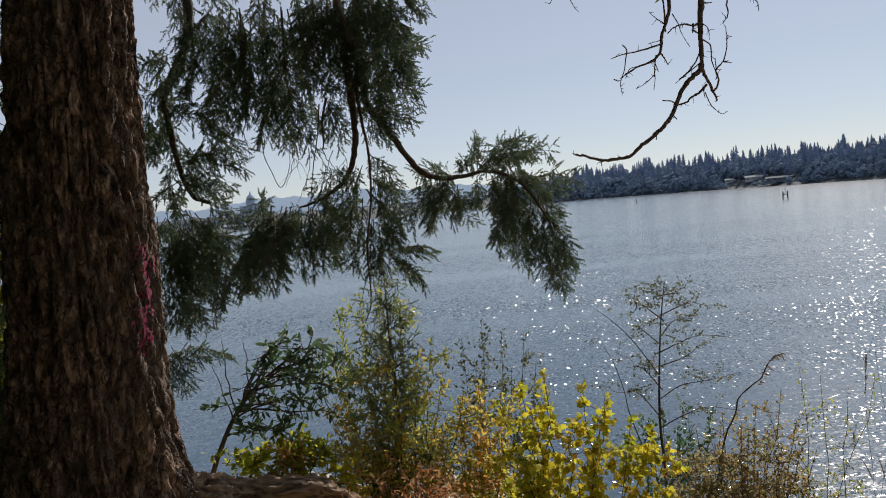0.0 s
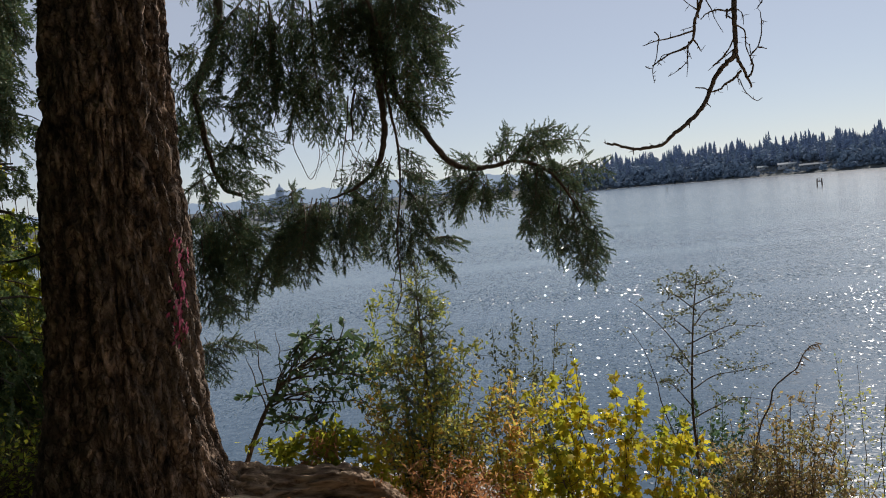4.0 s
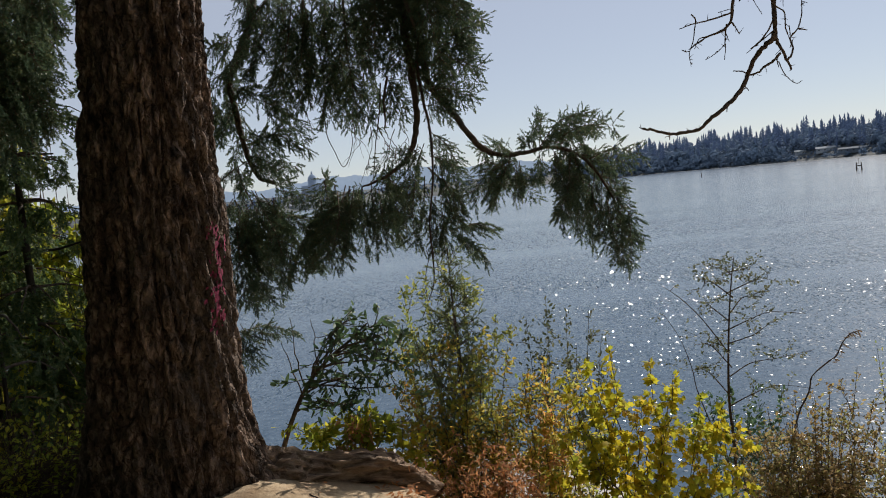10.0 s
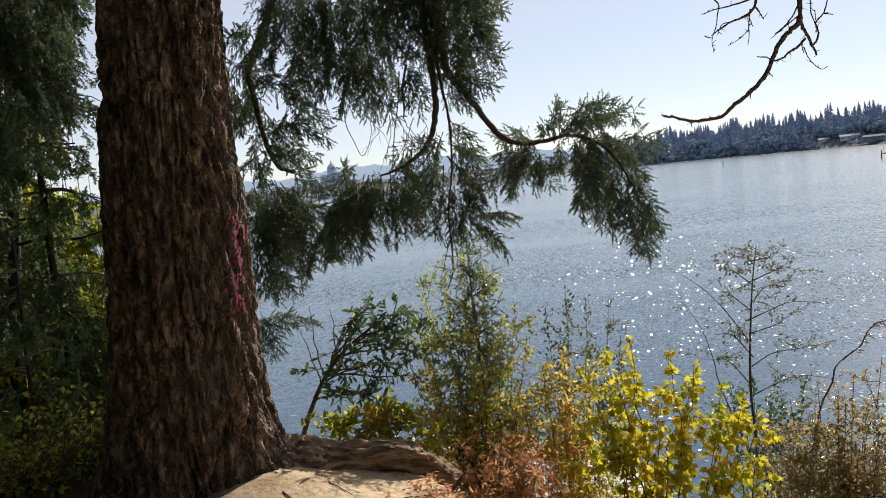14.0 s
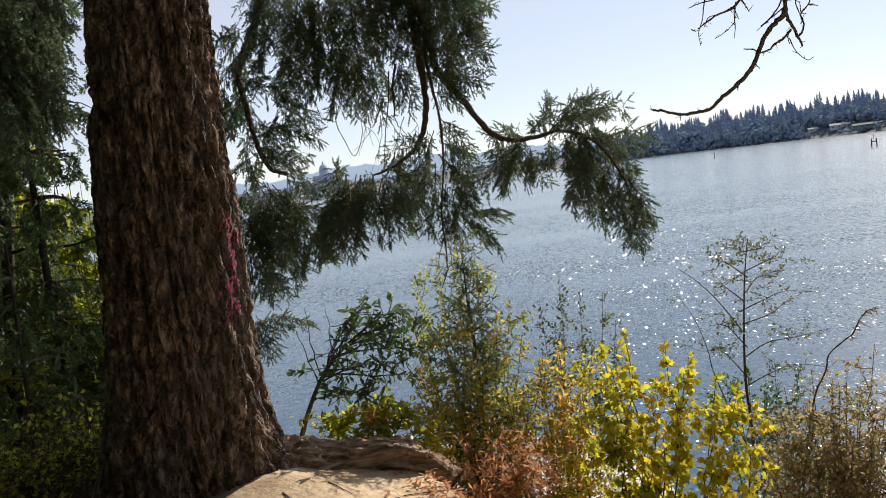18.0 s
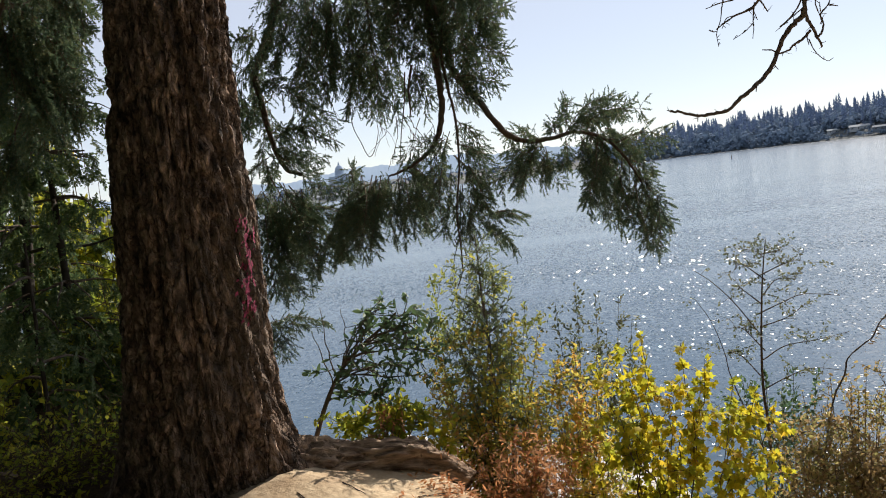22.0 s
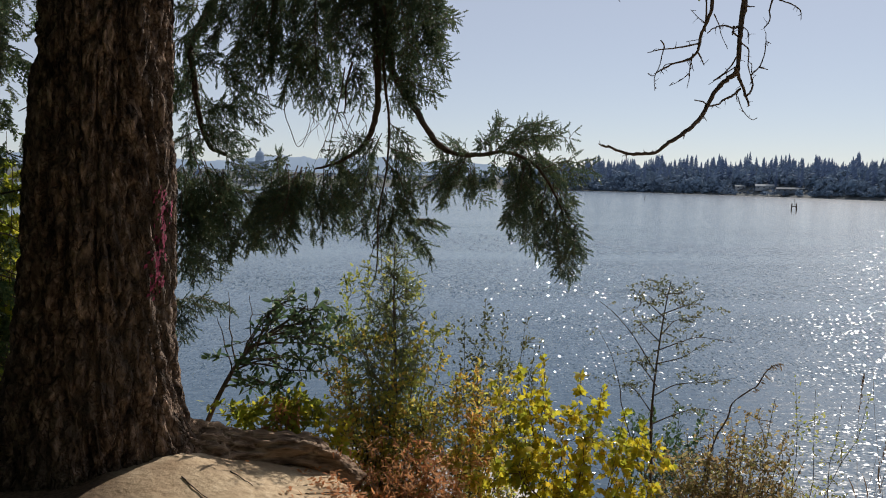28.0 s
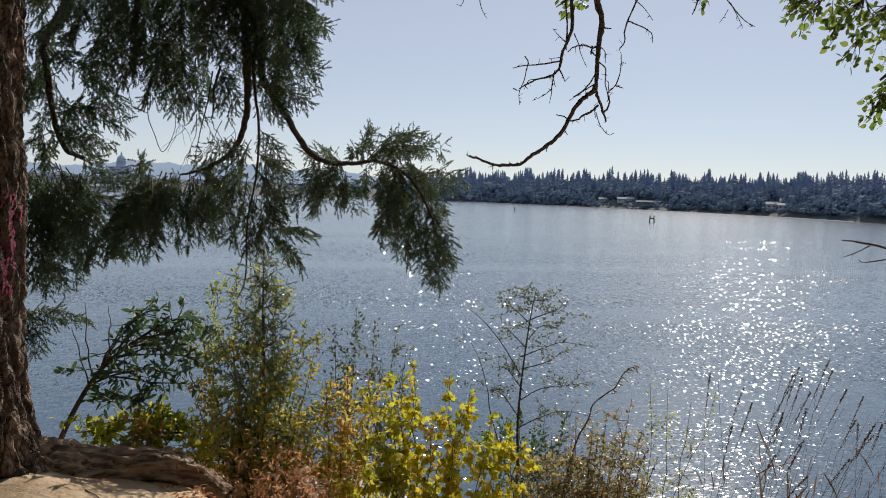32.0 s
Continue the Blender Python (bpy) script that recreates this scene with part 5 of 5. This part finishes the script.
        if rng.uniform() < 0.7:
            head = [(smooth_line([q[-1] + (q[-3] - q[-1]) * 0.85, q[-2] + (q[-1] - q[-2]) * 0.5, q[-1]], 8), 0, 0)]
            pl, rot, size = leaves_on(rng, head, TINY, TINY_F, 80, (0.011, 0.019), 0.3, 0.0, 0.0, 0.003)
            v, f = scattered(TINY, TINY_F, pl, rot, size)
            sub("seed_head", mesh_of("seed_head", v, f, SEED), ob, "dark drooping seed head")
        if rng.uniform() < 0.6:
            pl, rot, size = leaves_on(rng, [(q[3:10], 0, 0)], SLIM, SLIM_F, 2, (0.18, 0.34), 0.5, 0.1)
            v, f = scattered(SLIM * np.array([1, 0.25, 1]), SLIM_F, pl, rot, size)
            sub("blade", mesh_of("blade", v, f, STRAW), ob)
    # sticks lying on the trodden sand
    for x0, y0, x1, y1 in ((-1.32, 4.02, -1.08, 3.86), (-1.12, 4.2, -0.98, 4.12), (-0.72, 4.22, -0.5, 4.28), (-0.9, 3.95, -0.8, 4.08)):
        q = wobbly(rng, (x0, y0, 0), (x1, y1, 0), 9, 0.12)
        q[:, 2] = ground_height(q[:, 0], q[:, 1]) + 0.034 * np.array([noise.fractal(Vector((a * 2.2, c * 2.2, 3.1)), 1.0, 2.0, 5) for a, c, _ in q]) + 0.005
        tv, tf = tubes([(q, 0.0035, 0.002)], 7, rng, 0.15)
        tagged(part("fallen_stick", mesh_of("fallen_stick", tv, tf, DEAD, True)), "thin dry brown stick lying on the sand", "stick", "sticks on the sand")
    # leaf litter by the root
    n = 700
    x, y = rng.normal(-0.36, 0.2, n), rng.normal(4.35, 0.22, n)
    pl = np.c_[x, y, ground_height(x, y) + 0.012]
    wy = unit(rng, n) * np.array([1, 1, 0.25])
    v, f = scattered(LEAF, LEAF_F, pl, turns(wy, np.tile([0, 0, 1.0], (n, 1)) + unit(rng, n) * 0.5), rng.uniform(0.02, 0.048, n))
    tagged(part("leaf_litter", mesh_of("leaf_litter", v, f, RUST)), "fallen reddish-brown leaves on the sand", "leaves", kind="stuff")


build_bank_plants()


# ---- dead branch and madrone at the open side ----
def build_overhang():
    rng = np.random.default_rng(33)
    y = 4.3
    root = base_at(4.6, 3.2)
    ob = thing("madrone_tree", root, "madrone with dead bare grey branches and a few green leaf tufts", "tree")
    trunk = smooth_line([root, (4.6, 3.25, 1.5), (4.45, 3.4, 3.2), (4.2, 3.6, 4.6)], 30)
    tv, tf = tubes([(trunk, 0.16, 0.09)], 14, rng, 0.03)
    sub("trunk", mesh_of("trunk", tv, tf, DEAD, True), ob)
    def dead(line, r0, r1, deep=0.1):
        """One bare limb in the plane of the overhang, wandering a little in depth."""
        pts = np.array([(a, y, b) for a, b in line])
        q = smooth_line(pts, max(8, 5 * len(line)))
        q[:, 1] += 0.25 * deep * np.sin(q[:, 0] * 9 + q[:, 2] * 7)
        q[1:] += rng.normal(size=(len(q) - 1, 3)) * r1 * 0.3
        tv, tf = tubes([(q, r0, r1)], 8 if r0 > 0.008 else 6, rng, 0.13)
        sub("dead_limb", mesh_of("dead_limb", tv, tf, DEAD, True), ob)
        for _ in range(int(len(line) * 0.8)):
            c = q[rng.integers(len(q) // 3, len(q))]
            d = np.array([rng.normal(), rng.normal() * 0.6, rng.normal() * 0.8])
            fine.append((wobbly(rng, c, c + d / np.linalg.norm(d) * rng.uniform(0.012, 0.045), 4, 0.3), 0.0022, 0.0008))

    fine = []
    tv, tf = tubes([(smooth_line([(4.2, 3.6, 4.5), (3.4, 4.0, 4.5), (2.5, 4.25, 4.1), (2.0, y, 3.7), (1.78, y, 3.73)], 30), 0.05, 0.027)], 8, rng, 0.08)
    sub("dead_limb", mesh_of("dead_limb", tv, tf, DEAD, True), ob)
    dead([(1.78, 3.73), (1.59, 3.17), (1.52, 2.89), (1.53, 2.71), (1.56, 2.59), (1.54, 2.46), (1.53, 2.34), (1.53, 2.21), (1.56, 2.14), (1.6, 2.04)], 0.026, 0.005)
    dead([(1.53, 2.24), (1.51, 2.2), (1.46, 2.16), (1.41, 2.08), (1.35, 1.97), (1.26, 1.89), (1.18, 1.84), (1.12, 1.79), (1.05, 1.78), (0.97, 1.78), (0.89, 1.81), (0.84, 1.82)], 0.014, 0.006)
    dead([(0.97, 1.79), (0.97, 1.75)], 0.004, 0.002)
    dead([(1.27, 1.91), (1.26, 1.86)], 0.005, 0.002)
    dead([(0.84, 1.82), (0.82, 1.83)], 0.004, 0.002)
    dead([(1.37, 1.99), (1.39, 1.96)], 0.004, 0.002)
    dead([(1.55, 2.56), (1.62, 2.56)], 0.007, 0.002)
    dead([(1.54, 3.25), (1.39, 2.91), (1.37, 2.76), (1.38, 2.57), (1.36, 2.48), (1.33, 2.4), (1.32, 2.32), (1.28, 2.28), (1.21, 2.26), (1.15, 2.23), (1.1, 2.2)], 0.013, 0.003)
    dead([(1.36, 2.88), (1.34, 2.72), (1.35, 2.54), (1.35, 2.42)], 0.006, 0.004)
    dead([(1.35, 2.46), (1.31, 2.49), (1.27, 2.53)], 0.003, 0.0015)
    dead([(1.32, 2.36), (1.22, 2.34), (1.13, 2.33), (1.06, 2.31)], 0.005, 0.002)
    dead([(1.13, 2.38), (1.15, 2.35), (1.14, 2.3), (1.13, 2.25), (1.1, 2.18), (1.1, 2.11)], 0.004, 0.0015)
    dead([(1.1, 2.19), (1.08, 2.19), (1.06, 2.2)], 0.002, 0.0015)
    dead([(1.32, 2.32), (1.34, 2.29), (1.36, 2.25)], 0.005, 0.002)
    dead([(1.3, 2.31), (1.29, 2.23), (1.29, 2.19), (1.28, 2.13)], 0.004, 0.0015)
    dead([(1.29, 2.21), (1.24, 2.17), (1.18, 2.14)], 0.0025, 0.0015)
    dead([(1.29, 2.28), (1.31, 2.22)], 0.003, 0.0015)
    dead([(1.32, 2.38), (1.26, 2.37)], 0.002, 0.0015)
    dead([(1.21, 2.26), (1.16, 2.25), (1.13, 2.2)], 0.003, 0.0015)
    dead([(1.54, 2.46), (1.5, 2.44), (1.45, 2.45), (1.4, 2.44), (1.36, 2.41)], 0.006, 0.003)
    dead([(1.5, 2.45), (1.49, 2.4)], 0.006, 0.004)
    dead([(1.49, 2.42), (1.53, 2.39)], 0.005, 0.003)
    dead([(1.39, 2.51), (1.42, 2.45), (1.43, 2.41), (1.47, 2.33)], 0.003, 0.0015)
    dead([(1.53, 2.32), (1.49, 2.24), (1.44, 2.19), (1.41, 2.17)], 0.0045, 0.002)
    dead([(1.53, 2.25), (1.46, 2.2), (1.39, 2.15)], 0.0035, 0.0015)
    dead([(1.55, 2.13), (1.51, 2.09), (1.47, 2.07), (1.45, 2.05), (1.4, 2.04), (1.37, 2.06), (1.32, 2.07)], 0.007, 0.003)
    dead([(1.53, 2.11), (1.54, 2.06)], 0.003, 0.002)
    dead([(1.54, 2.09), (1.57, 2.02), (1.62, 1.97), (1.65, 1.98)], 0.003, 0.0015)
    dead([(1.58, 2.09), (1.6, 2.11), (1.61, 2.15), (1.6, 2.2), (1.64, 2.24), (1.67, 2.31), (1.68, 2.37), (1.68, 2.42)], 0.006, 0.002)
    dead([(1.64, 2.24), (1.69, 2.23)], 0.004, 0.002)
    dead([(1.6, 2.21), (1.6, 2.26)], 0.003, 0.002)
    dead([(1.68, 2.38), (1.71, 2.37)], 0.002, 0.0015)
    dead([(1.53, 2.37), (1.58, 2.33), (1.58, 2.25), (1.6, 2.18), (1.6, 2.15)], 0.004, 0.002)
    dead([(1.55, 2.45), (1.58, 2.42), (1.58, 2.36)], 0.003, 0.0015)
    dead([(1.91, 3.01), (1.78, 2.78), (1.73, 2.66), (1.7, 2.56), (1.7, 2.49), (1.67, 2.45)], 0.006, 0.003)
    dead([(1.71, 2.61), (1.76, 2.59), (1.81, 2.57), (1.85, 2.54), (1.86, 2.49)], 0.0045, 0.002)
    dead([(1.74, 2.72), (1.8, 2.67), (1.85, 2.61)], 0.003, 0.0015)
    dead([(2.32, 2.95), (2.29, 2.79), (2.33, 2.73), (2.37, 2.67), (2.4, 2.62)], 0.004, 0.0015)
    dead([(2.31, 2.75), (2.4, 2.66), (2.47, 2.62)], 0.004, 0.0015)
    dead([(2.31, 2.71), (2.29, 2.67), (2.26, 2.63)], 0.002, 0.0015)
    dead([(2.19, 2.94), (2.13, 2.78), (2.11, 2.72), (2.08, 2.66)], 0.006, 0.003)
    dead([(0.92, 2.85), (0.87, 2.69), (0.88, 2.62), (0.91, 2.57)], 0.0035, 0.0015)
    dead([(0.8, 2.81), (0.78, 2.67), (0.76, 2.62)], 0.003, 0.0015)
    dead([(3.98, 1.21), (3.67, 1.28), (3.39, 1.37), (3.21, 1.4), (3.1, 1.41)], 0.012, 0.003)
    dead([(3.51, 1.32), (3.36, 1.29), (3.25, 1.28), (3.22, 1.3)], 0.005, 0.002)
    dead([(3.3, 1.38), (3.21, 1.34), (3.1, 1.31)], 0.004, 0.002)
    for line, r0, r1 in (
        ([(4.4, 3.4, 3.4), (3.9, 4.1, 3.0), (3.5, 4.3, 2.55), (3.28, 4.3, 2.36)], 0.035, 0.008),
        ([(3.4, 4.0, 4.5), (3.0, 4.3, 3.6), (2.6, y, 3.1), (2.35, y, 2.85)], 0.02, 0.006),
        ([(2.5, 4.25, 4.1), (1.9, 4.3, 3.5), (1.3, y, 3.1), (1.0, y, 2.95)], 0.018, 0.006),
    ):
        tv, tf = tubes([(smooth_line(line, 30), r0, r1)], 8, rng, 0.1)
        sub("dead_limb", mesh_of("dead_limb", tv, tf, DEAD, True), ob)
    tv, tf = tubes(fine, 5)
    sub("dry_spur_work", mesh_of("dry_spur_work", tv, tf, DEAD), ob, "dry grey spurs", "stuff")
    # leaf tufts
    tw = []
    for c, r, n in (((2.86, 4.35, 2.76), 0.2, 26), ((3.08, 4.35, 2.72), 0.18, 22), ((3.26, 4.35, 2.7), 0.16, 20), ((2.75, 4.35, 2.78), 0.1, 10), ((3.08, 4.35, 2.49), 0.06, 5), ((3.33, 4.35, 2.29), 0.07, 12), ((3.26, 4.35, 2.17), 0.06, 10), ((3.39, 4.35, 2.21), 0.1, 12), ((1.35, 4.35, 2.69), 0.06, 9), ((1.45, 4.35, 2.7), 0.05, 6), ((2.13, 4.35, 2.73), 0.03, 3), ((3.53, 4.35, 2.65), 0.25, 24), ((3.68, 4.35, 2.19), 0.2, 20), ((3.5, 4.3, 3.0), 0.3, 22)):
        for _ in range(n):
            o = np.array(c) + rng.normal(size=3) * r * 0.44
            hub = np.array(c) + np.array([0.1, 0.0, 0.12])
            tw.append((wobbly(rng, hub, o, 6, 0.2), 0.004, 0.0015))
    tv, tf = tubes(tw, 4)
    sub("leafy_twig_work", mesh_of("leafy_twig_work", tv, tf, DEAD), ob, kind="stuff")
    ends = [(q[3:], 0, 0) for q, _, _ in tw]
    leaf_parts("leaf", ob, ROUND, ROUND_F, GREEN, leaves_on(rng, ends, ROUND, ROUND_F, 850, (0.034, 0.06), 0.9, 0.1, 0.2, 0.02), 300, "green oval leaf tufts")


build_overhang()


# ---- woods beside and behind ----
def conifer(rng, x, y, h, r0, lean, boughs, reach, label, dens=1.0, low=0.0, mat=NEEDLE2):
    b = base_at(x, y)
    ob = thing("conifer", b, label, "tree")
    line = smooth_line([b, b + np.array([lean[0] * 0.3, lean[1] * 0.3, h * 0.3]), b + np.array([lean[0], lean[1], h])], 24)
    tv, tf = tubes([(line, r0, r0 * 0.3)], 12, rng, 0.05)
    sub("trunk", mesh_of("trunk", tv, tf, DARK, True), ob)
    lines, pl, wy, sz = [], [], [], []
    for k in range(boughs):
        u = rng.uniform(low, 1.0)
        o = line[int(u * 23)]
        a = rng.uniform(0, 2 * np.pi)
        l = reach * (1.1 - 0.55 * u) * rng.uniform(0.6, 1.1)
        e = o + np.array([math.cos(a) * l, math.sin(a) * l, -0.25 * l])
        q = wobbly(rng, o, e, 10, 0.12, 0.1)
        lines.append((q, 0.014, 0.004))
        for s in rng.uniform(0.2, 1.0, int(l / 0.06 * dens)):
            c = q[min(int(s * 9), 9)]
            pl.append(c + rng.normal(size=3) * np.array([0.08, 0.08, 0.03]) - np.array([0, 0, rng.exponential(0.1)]))
            wy.append((e - o) / l * 0.4 + unit(rng, 1)[0] * 0.7 + np.array([0, 0, -0.7]))
            sz.append(rng.uniform(0.7, 1.25))
    tv, tf = tubes(lines, 5)
    sub("bough_wood", mesh_of("bough_wood", tv, tf, LIMB), ob, "thin drooping boughs", "stuff")
    sub("crown", spray_mesh("crown", mat, np.array(pl), np.array(wy), np.array(sz), rng, COARSE), ob, "drooping dark green needles", "stuff")
    return ob


def build_woods():
    rng = np.random.default_rng(44)
    conifer(rng, -4.95, 7.0, 6.0, 0.1, (0.75, 0, 0), 150, 1.3, "slim dark conifer with drooping boughs beside the big fir", 0.9)
    slim = bpy.data.objects["conifer"]
    for line in ([(-4.62, 7.0, 1.42), (-4.3, 6.95, 1.46), (-3.9, 6.9, 1.44), (-3.5, 6.9, 1.52)], [(-4.78, 7.0, 0.4), (-4.5, 6.9, 0.35), (-4.2, 6.85, 0.15), (-3.9, 6.8, 0.02)], [(-4.5, 7.0, 2.2), (-4.2, 6.9, 2.3), (-3.8, 6.9, 2.28)], [(-4.75, 7.0, 0.9), (-4.4, 6.9, 0.95), (-4.0, 6.8, 0.8)]):
        tv, tf = tubes([(smooth_line(line, 24), 0.018, 0.007)], 7, rng, 0.12)
        sub("dead_limb", mesh_of("dead_limb", tv, tf, DARK, True), slim, "bare dead limb")
    conifer(rng, -3.5, 7.6, 7.5, 0.06, (0.1, 0, 0), 125, 0.9, "dense young hemlock with hanging boughs", 1.1)
    conifer(rng, -6.2, 8.5, 7.0, 0.12, (0.2, 0, 0), 130, 1.7, "dark conifer on the wooded bank", 0.5)
    conifer(rng, -4.0, 6.6, 6.5, 0.05, (0.05, 0, 0), 105, 0.85, "dense dark young hemlock with hanging boughs", 1.0)
    conifer(rng, -7.6, 7.5, 7.0, 0.12, (0.2, 0, 0), 100, 1.8, "dark conifer on the wooded bank", 0.45)
    conifer(rng, -3.7, 5.6, 2.0, 0.03, (0.05, 0, 0), 18, 0.7, "low dark hemlock with drooping boughs beside the trunk", 0.9)
    # broadleaf undergrowth lit from behind
    for x, y, h, w, n, mat in ((-4.6, 8.3, 2.9, 0.6, 13000, LIME), (-5.6, 8.6, 3.0, 0.7, 10000, LIME), (-6.6, 9.3, 3.4, 1.2, 9000, LIME), (-4.4, 9.6, 2.3, 0.35, 7000, LIME), (-4.2, 6.9, 0.4, 0.7, 2200, LIME), (-5.4, 6.8, 0.6, 0.8, 2200, LIME), (-2.9, 5.9, 0.5, 0.35, 900, LIME), (-3.1, 4.6, 0.2, 0.35, 1400, LIME), (-3.9, 4.5, 0.25, 0.5, 1600, LIME), (-2.75, 4.9, 0.25, 0.25, 900, LIME), (-5.2, 9.4, 2.2, 0.6, 9000, LIME), (-3.8, 7.3, 1.3, 0.5, 4500, LIME)):
        b = base_at(x, y)
        ob = thing("undergrowth_bush", b, "yellow-green leafy bush on the wooded bank", "shrub")
        tips = [np.array([x + rng.normal() * w * 0.6, y + rng.normal() * 0.4, h * rng.uniform(0.45, 1.0)]) for _ in range(11)]
        stems, tw = stems_of(rng, b, tips, 0.014, 12, 0.55, start=0.2)
        wood_parts(ob, stems, tw, TWIG)
        leaf_parts("leaf", ob, TINY, TINY_F, mat, leaves_on(rng, tw, TINY, TINY_F, n, (0.06, 0.11) if y > 6 else (0.03, 0.055), 0.9, 0.3), 0, "many backlit leaves")


build_woods()


def build_closing_woods():
    """Standing conifers added behind the walker and beside him, out of his sight, to block sky light."""
    rng = np.random.default_rng(55)
    # nearer added ones on the left, to darken that side of the trunk
    spots = [(-5.2, 0.2, 13.0), (-5.8, -1.8, 14.0), (-7.6, 0.8, 15.0), (-3.4, -3.4, 13.0), (-4.6, -1.2, 12.0), (-6.4, 2.2, 14.0), (-8.5, 3.4, 15.0)]
    for k in range(14):
        a = radians(80 + 205 * (k + 0.5) / 14)
        d = rng.uniform(9, 12) if k % 2 else rng.uniform(13, 18)
        spots.append((math.sin(a) * d - 0.5, math.cos(a) * d, rng.uniform(13, 19)))
    for x, y, h in spots:
        b = base_at(x, y)
        ob = thing("unseen_conifer", b, "tall dark conifer behind the bank, unseen and added to block sky light", "tree", "conifers behind the bank")
        line = wobbly(rng, b, b + np.array([rng.normal() * 0.4, rng.normal() * 0.4, h]), 16, 0.01)
        tv, tf = tubes([(line, 0.26, 0.03)], 10, rng, 0.05)
        sub("trunk", mesh_of("trunk", tv, tf, LIMB, True), ob)
        n = 3600 if x < -3 else 1700
        u = rng.uniform(0.05, 1, n)
        r = 2.4 * (1.05 - u) * np.sqrt(rng.uniform(0.05, 1, n))
        t = rng.uniform(0, 2 * np.pi, n)
        pl = np.c_[b[0] + r * np.cos(t), b[1] + r * np.sin(t), b[2] + u * h - 0.25 * r]
        wy = np.c_[np.cos(t), np.sin(t), -0.5 + 0 * t] + unit(rng, n) * 0.4
        v, f = scattered(TINY, TINY_F, pl, turns(wy, np.tile([0, 0, 1.0], (n, 1)) + unit(rng, n) * 0.5), rng.uniform(0.5, 1.1, n))
        sub("crown", mesh_of("crown", v, f, NEEDLE2), ob, "layered dark green boughs", "stuff")


build_closing_woods()
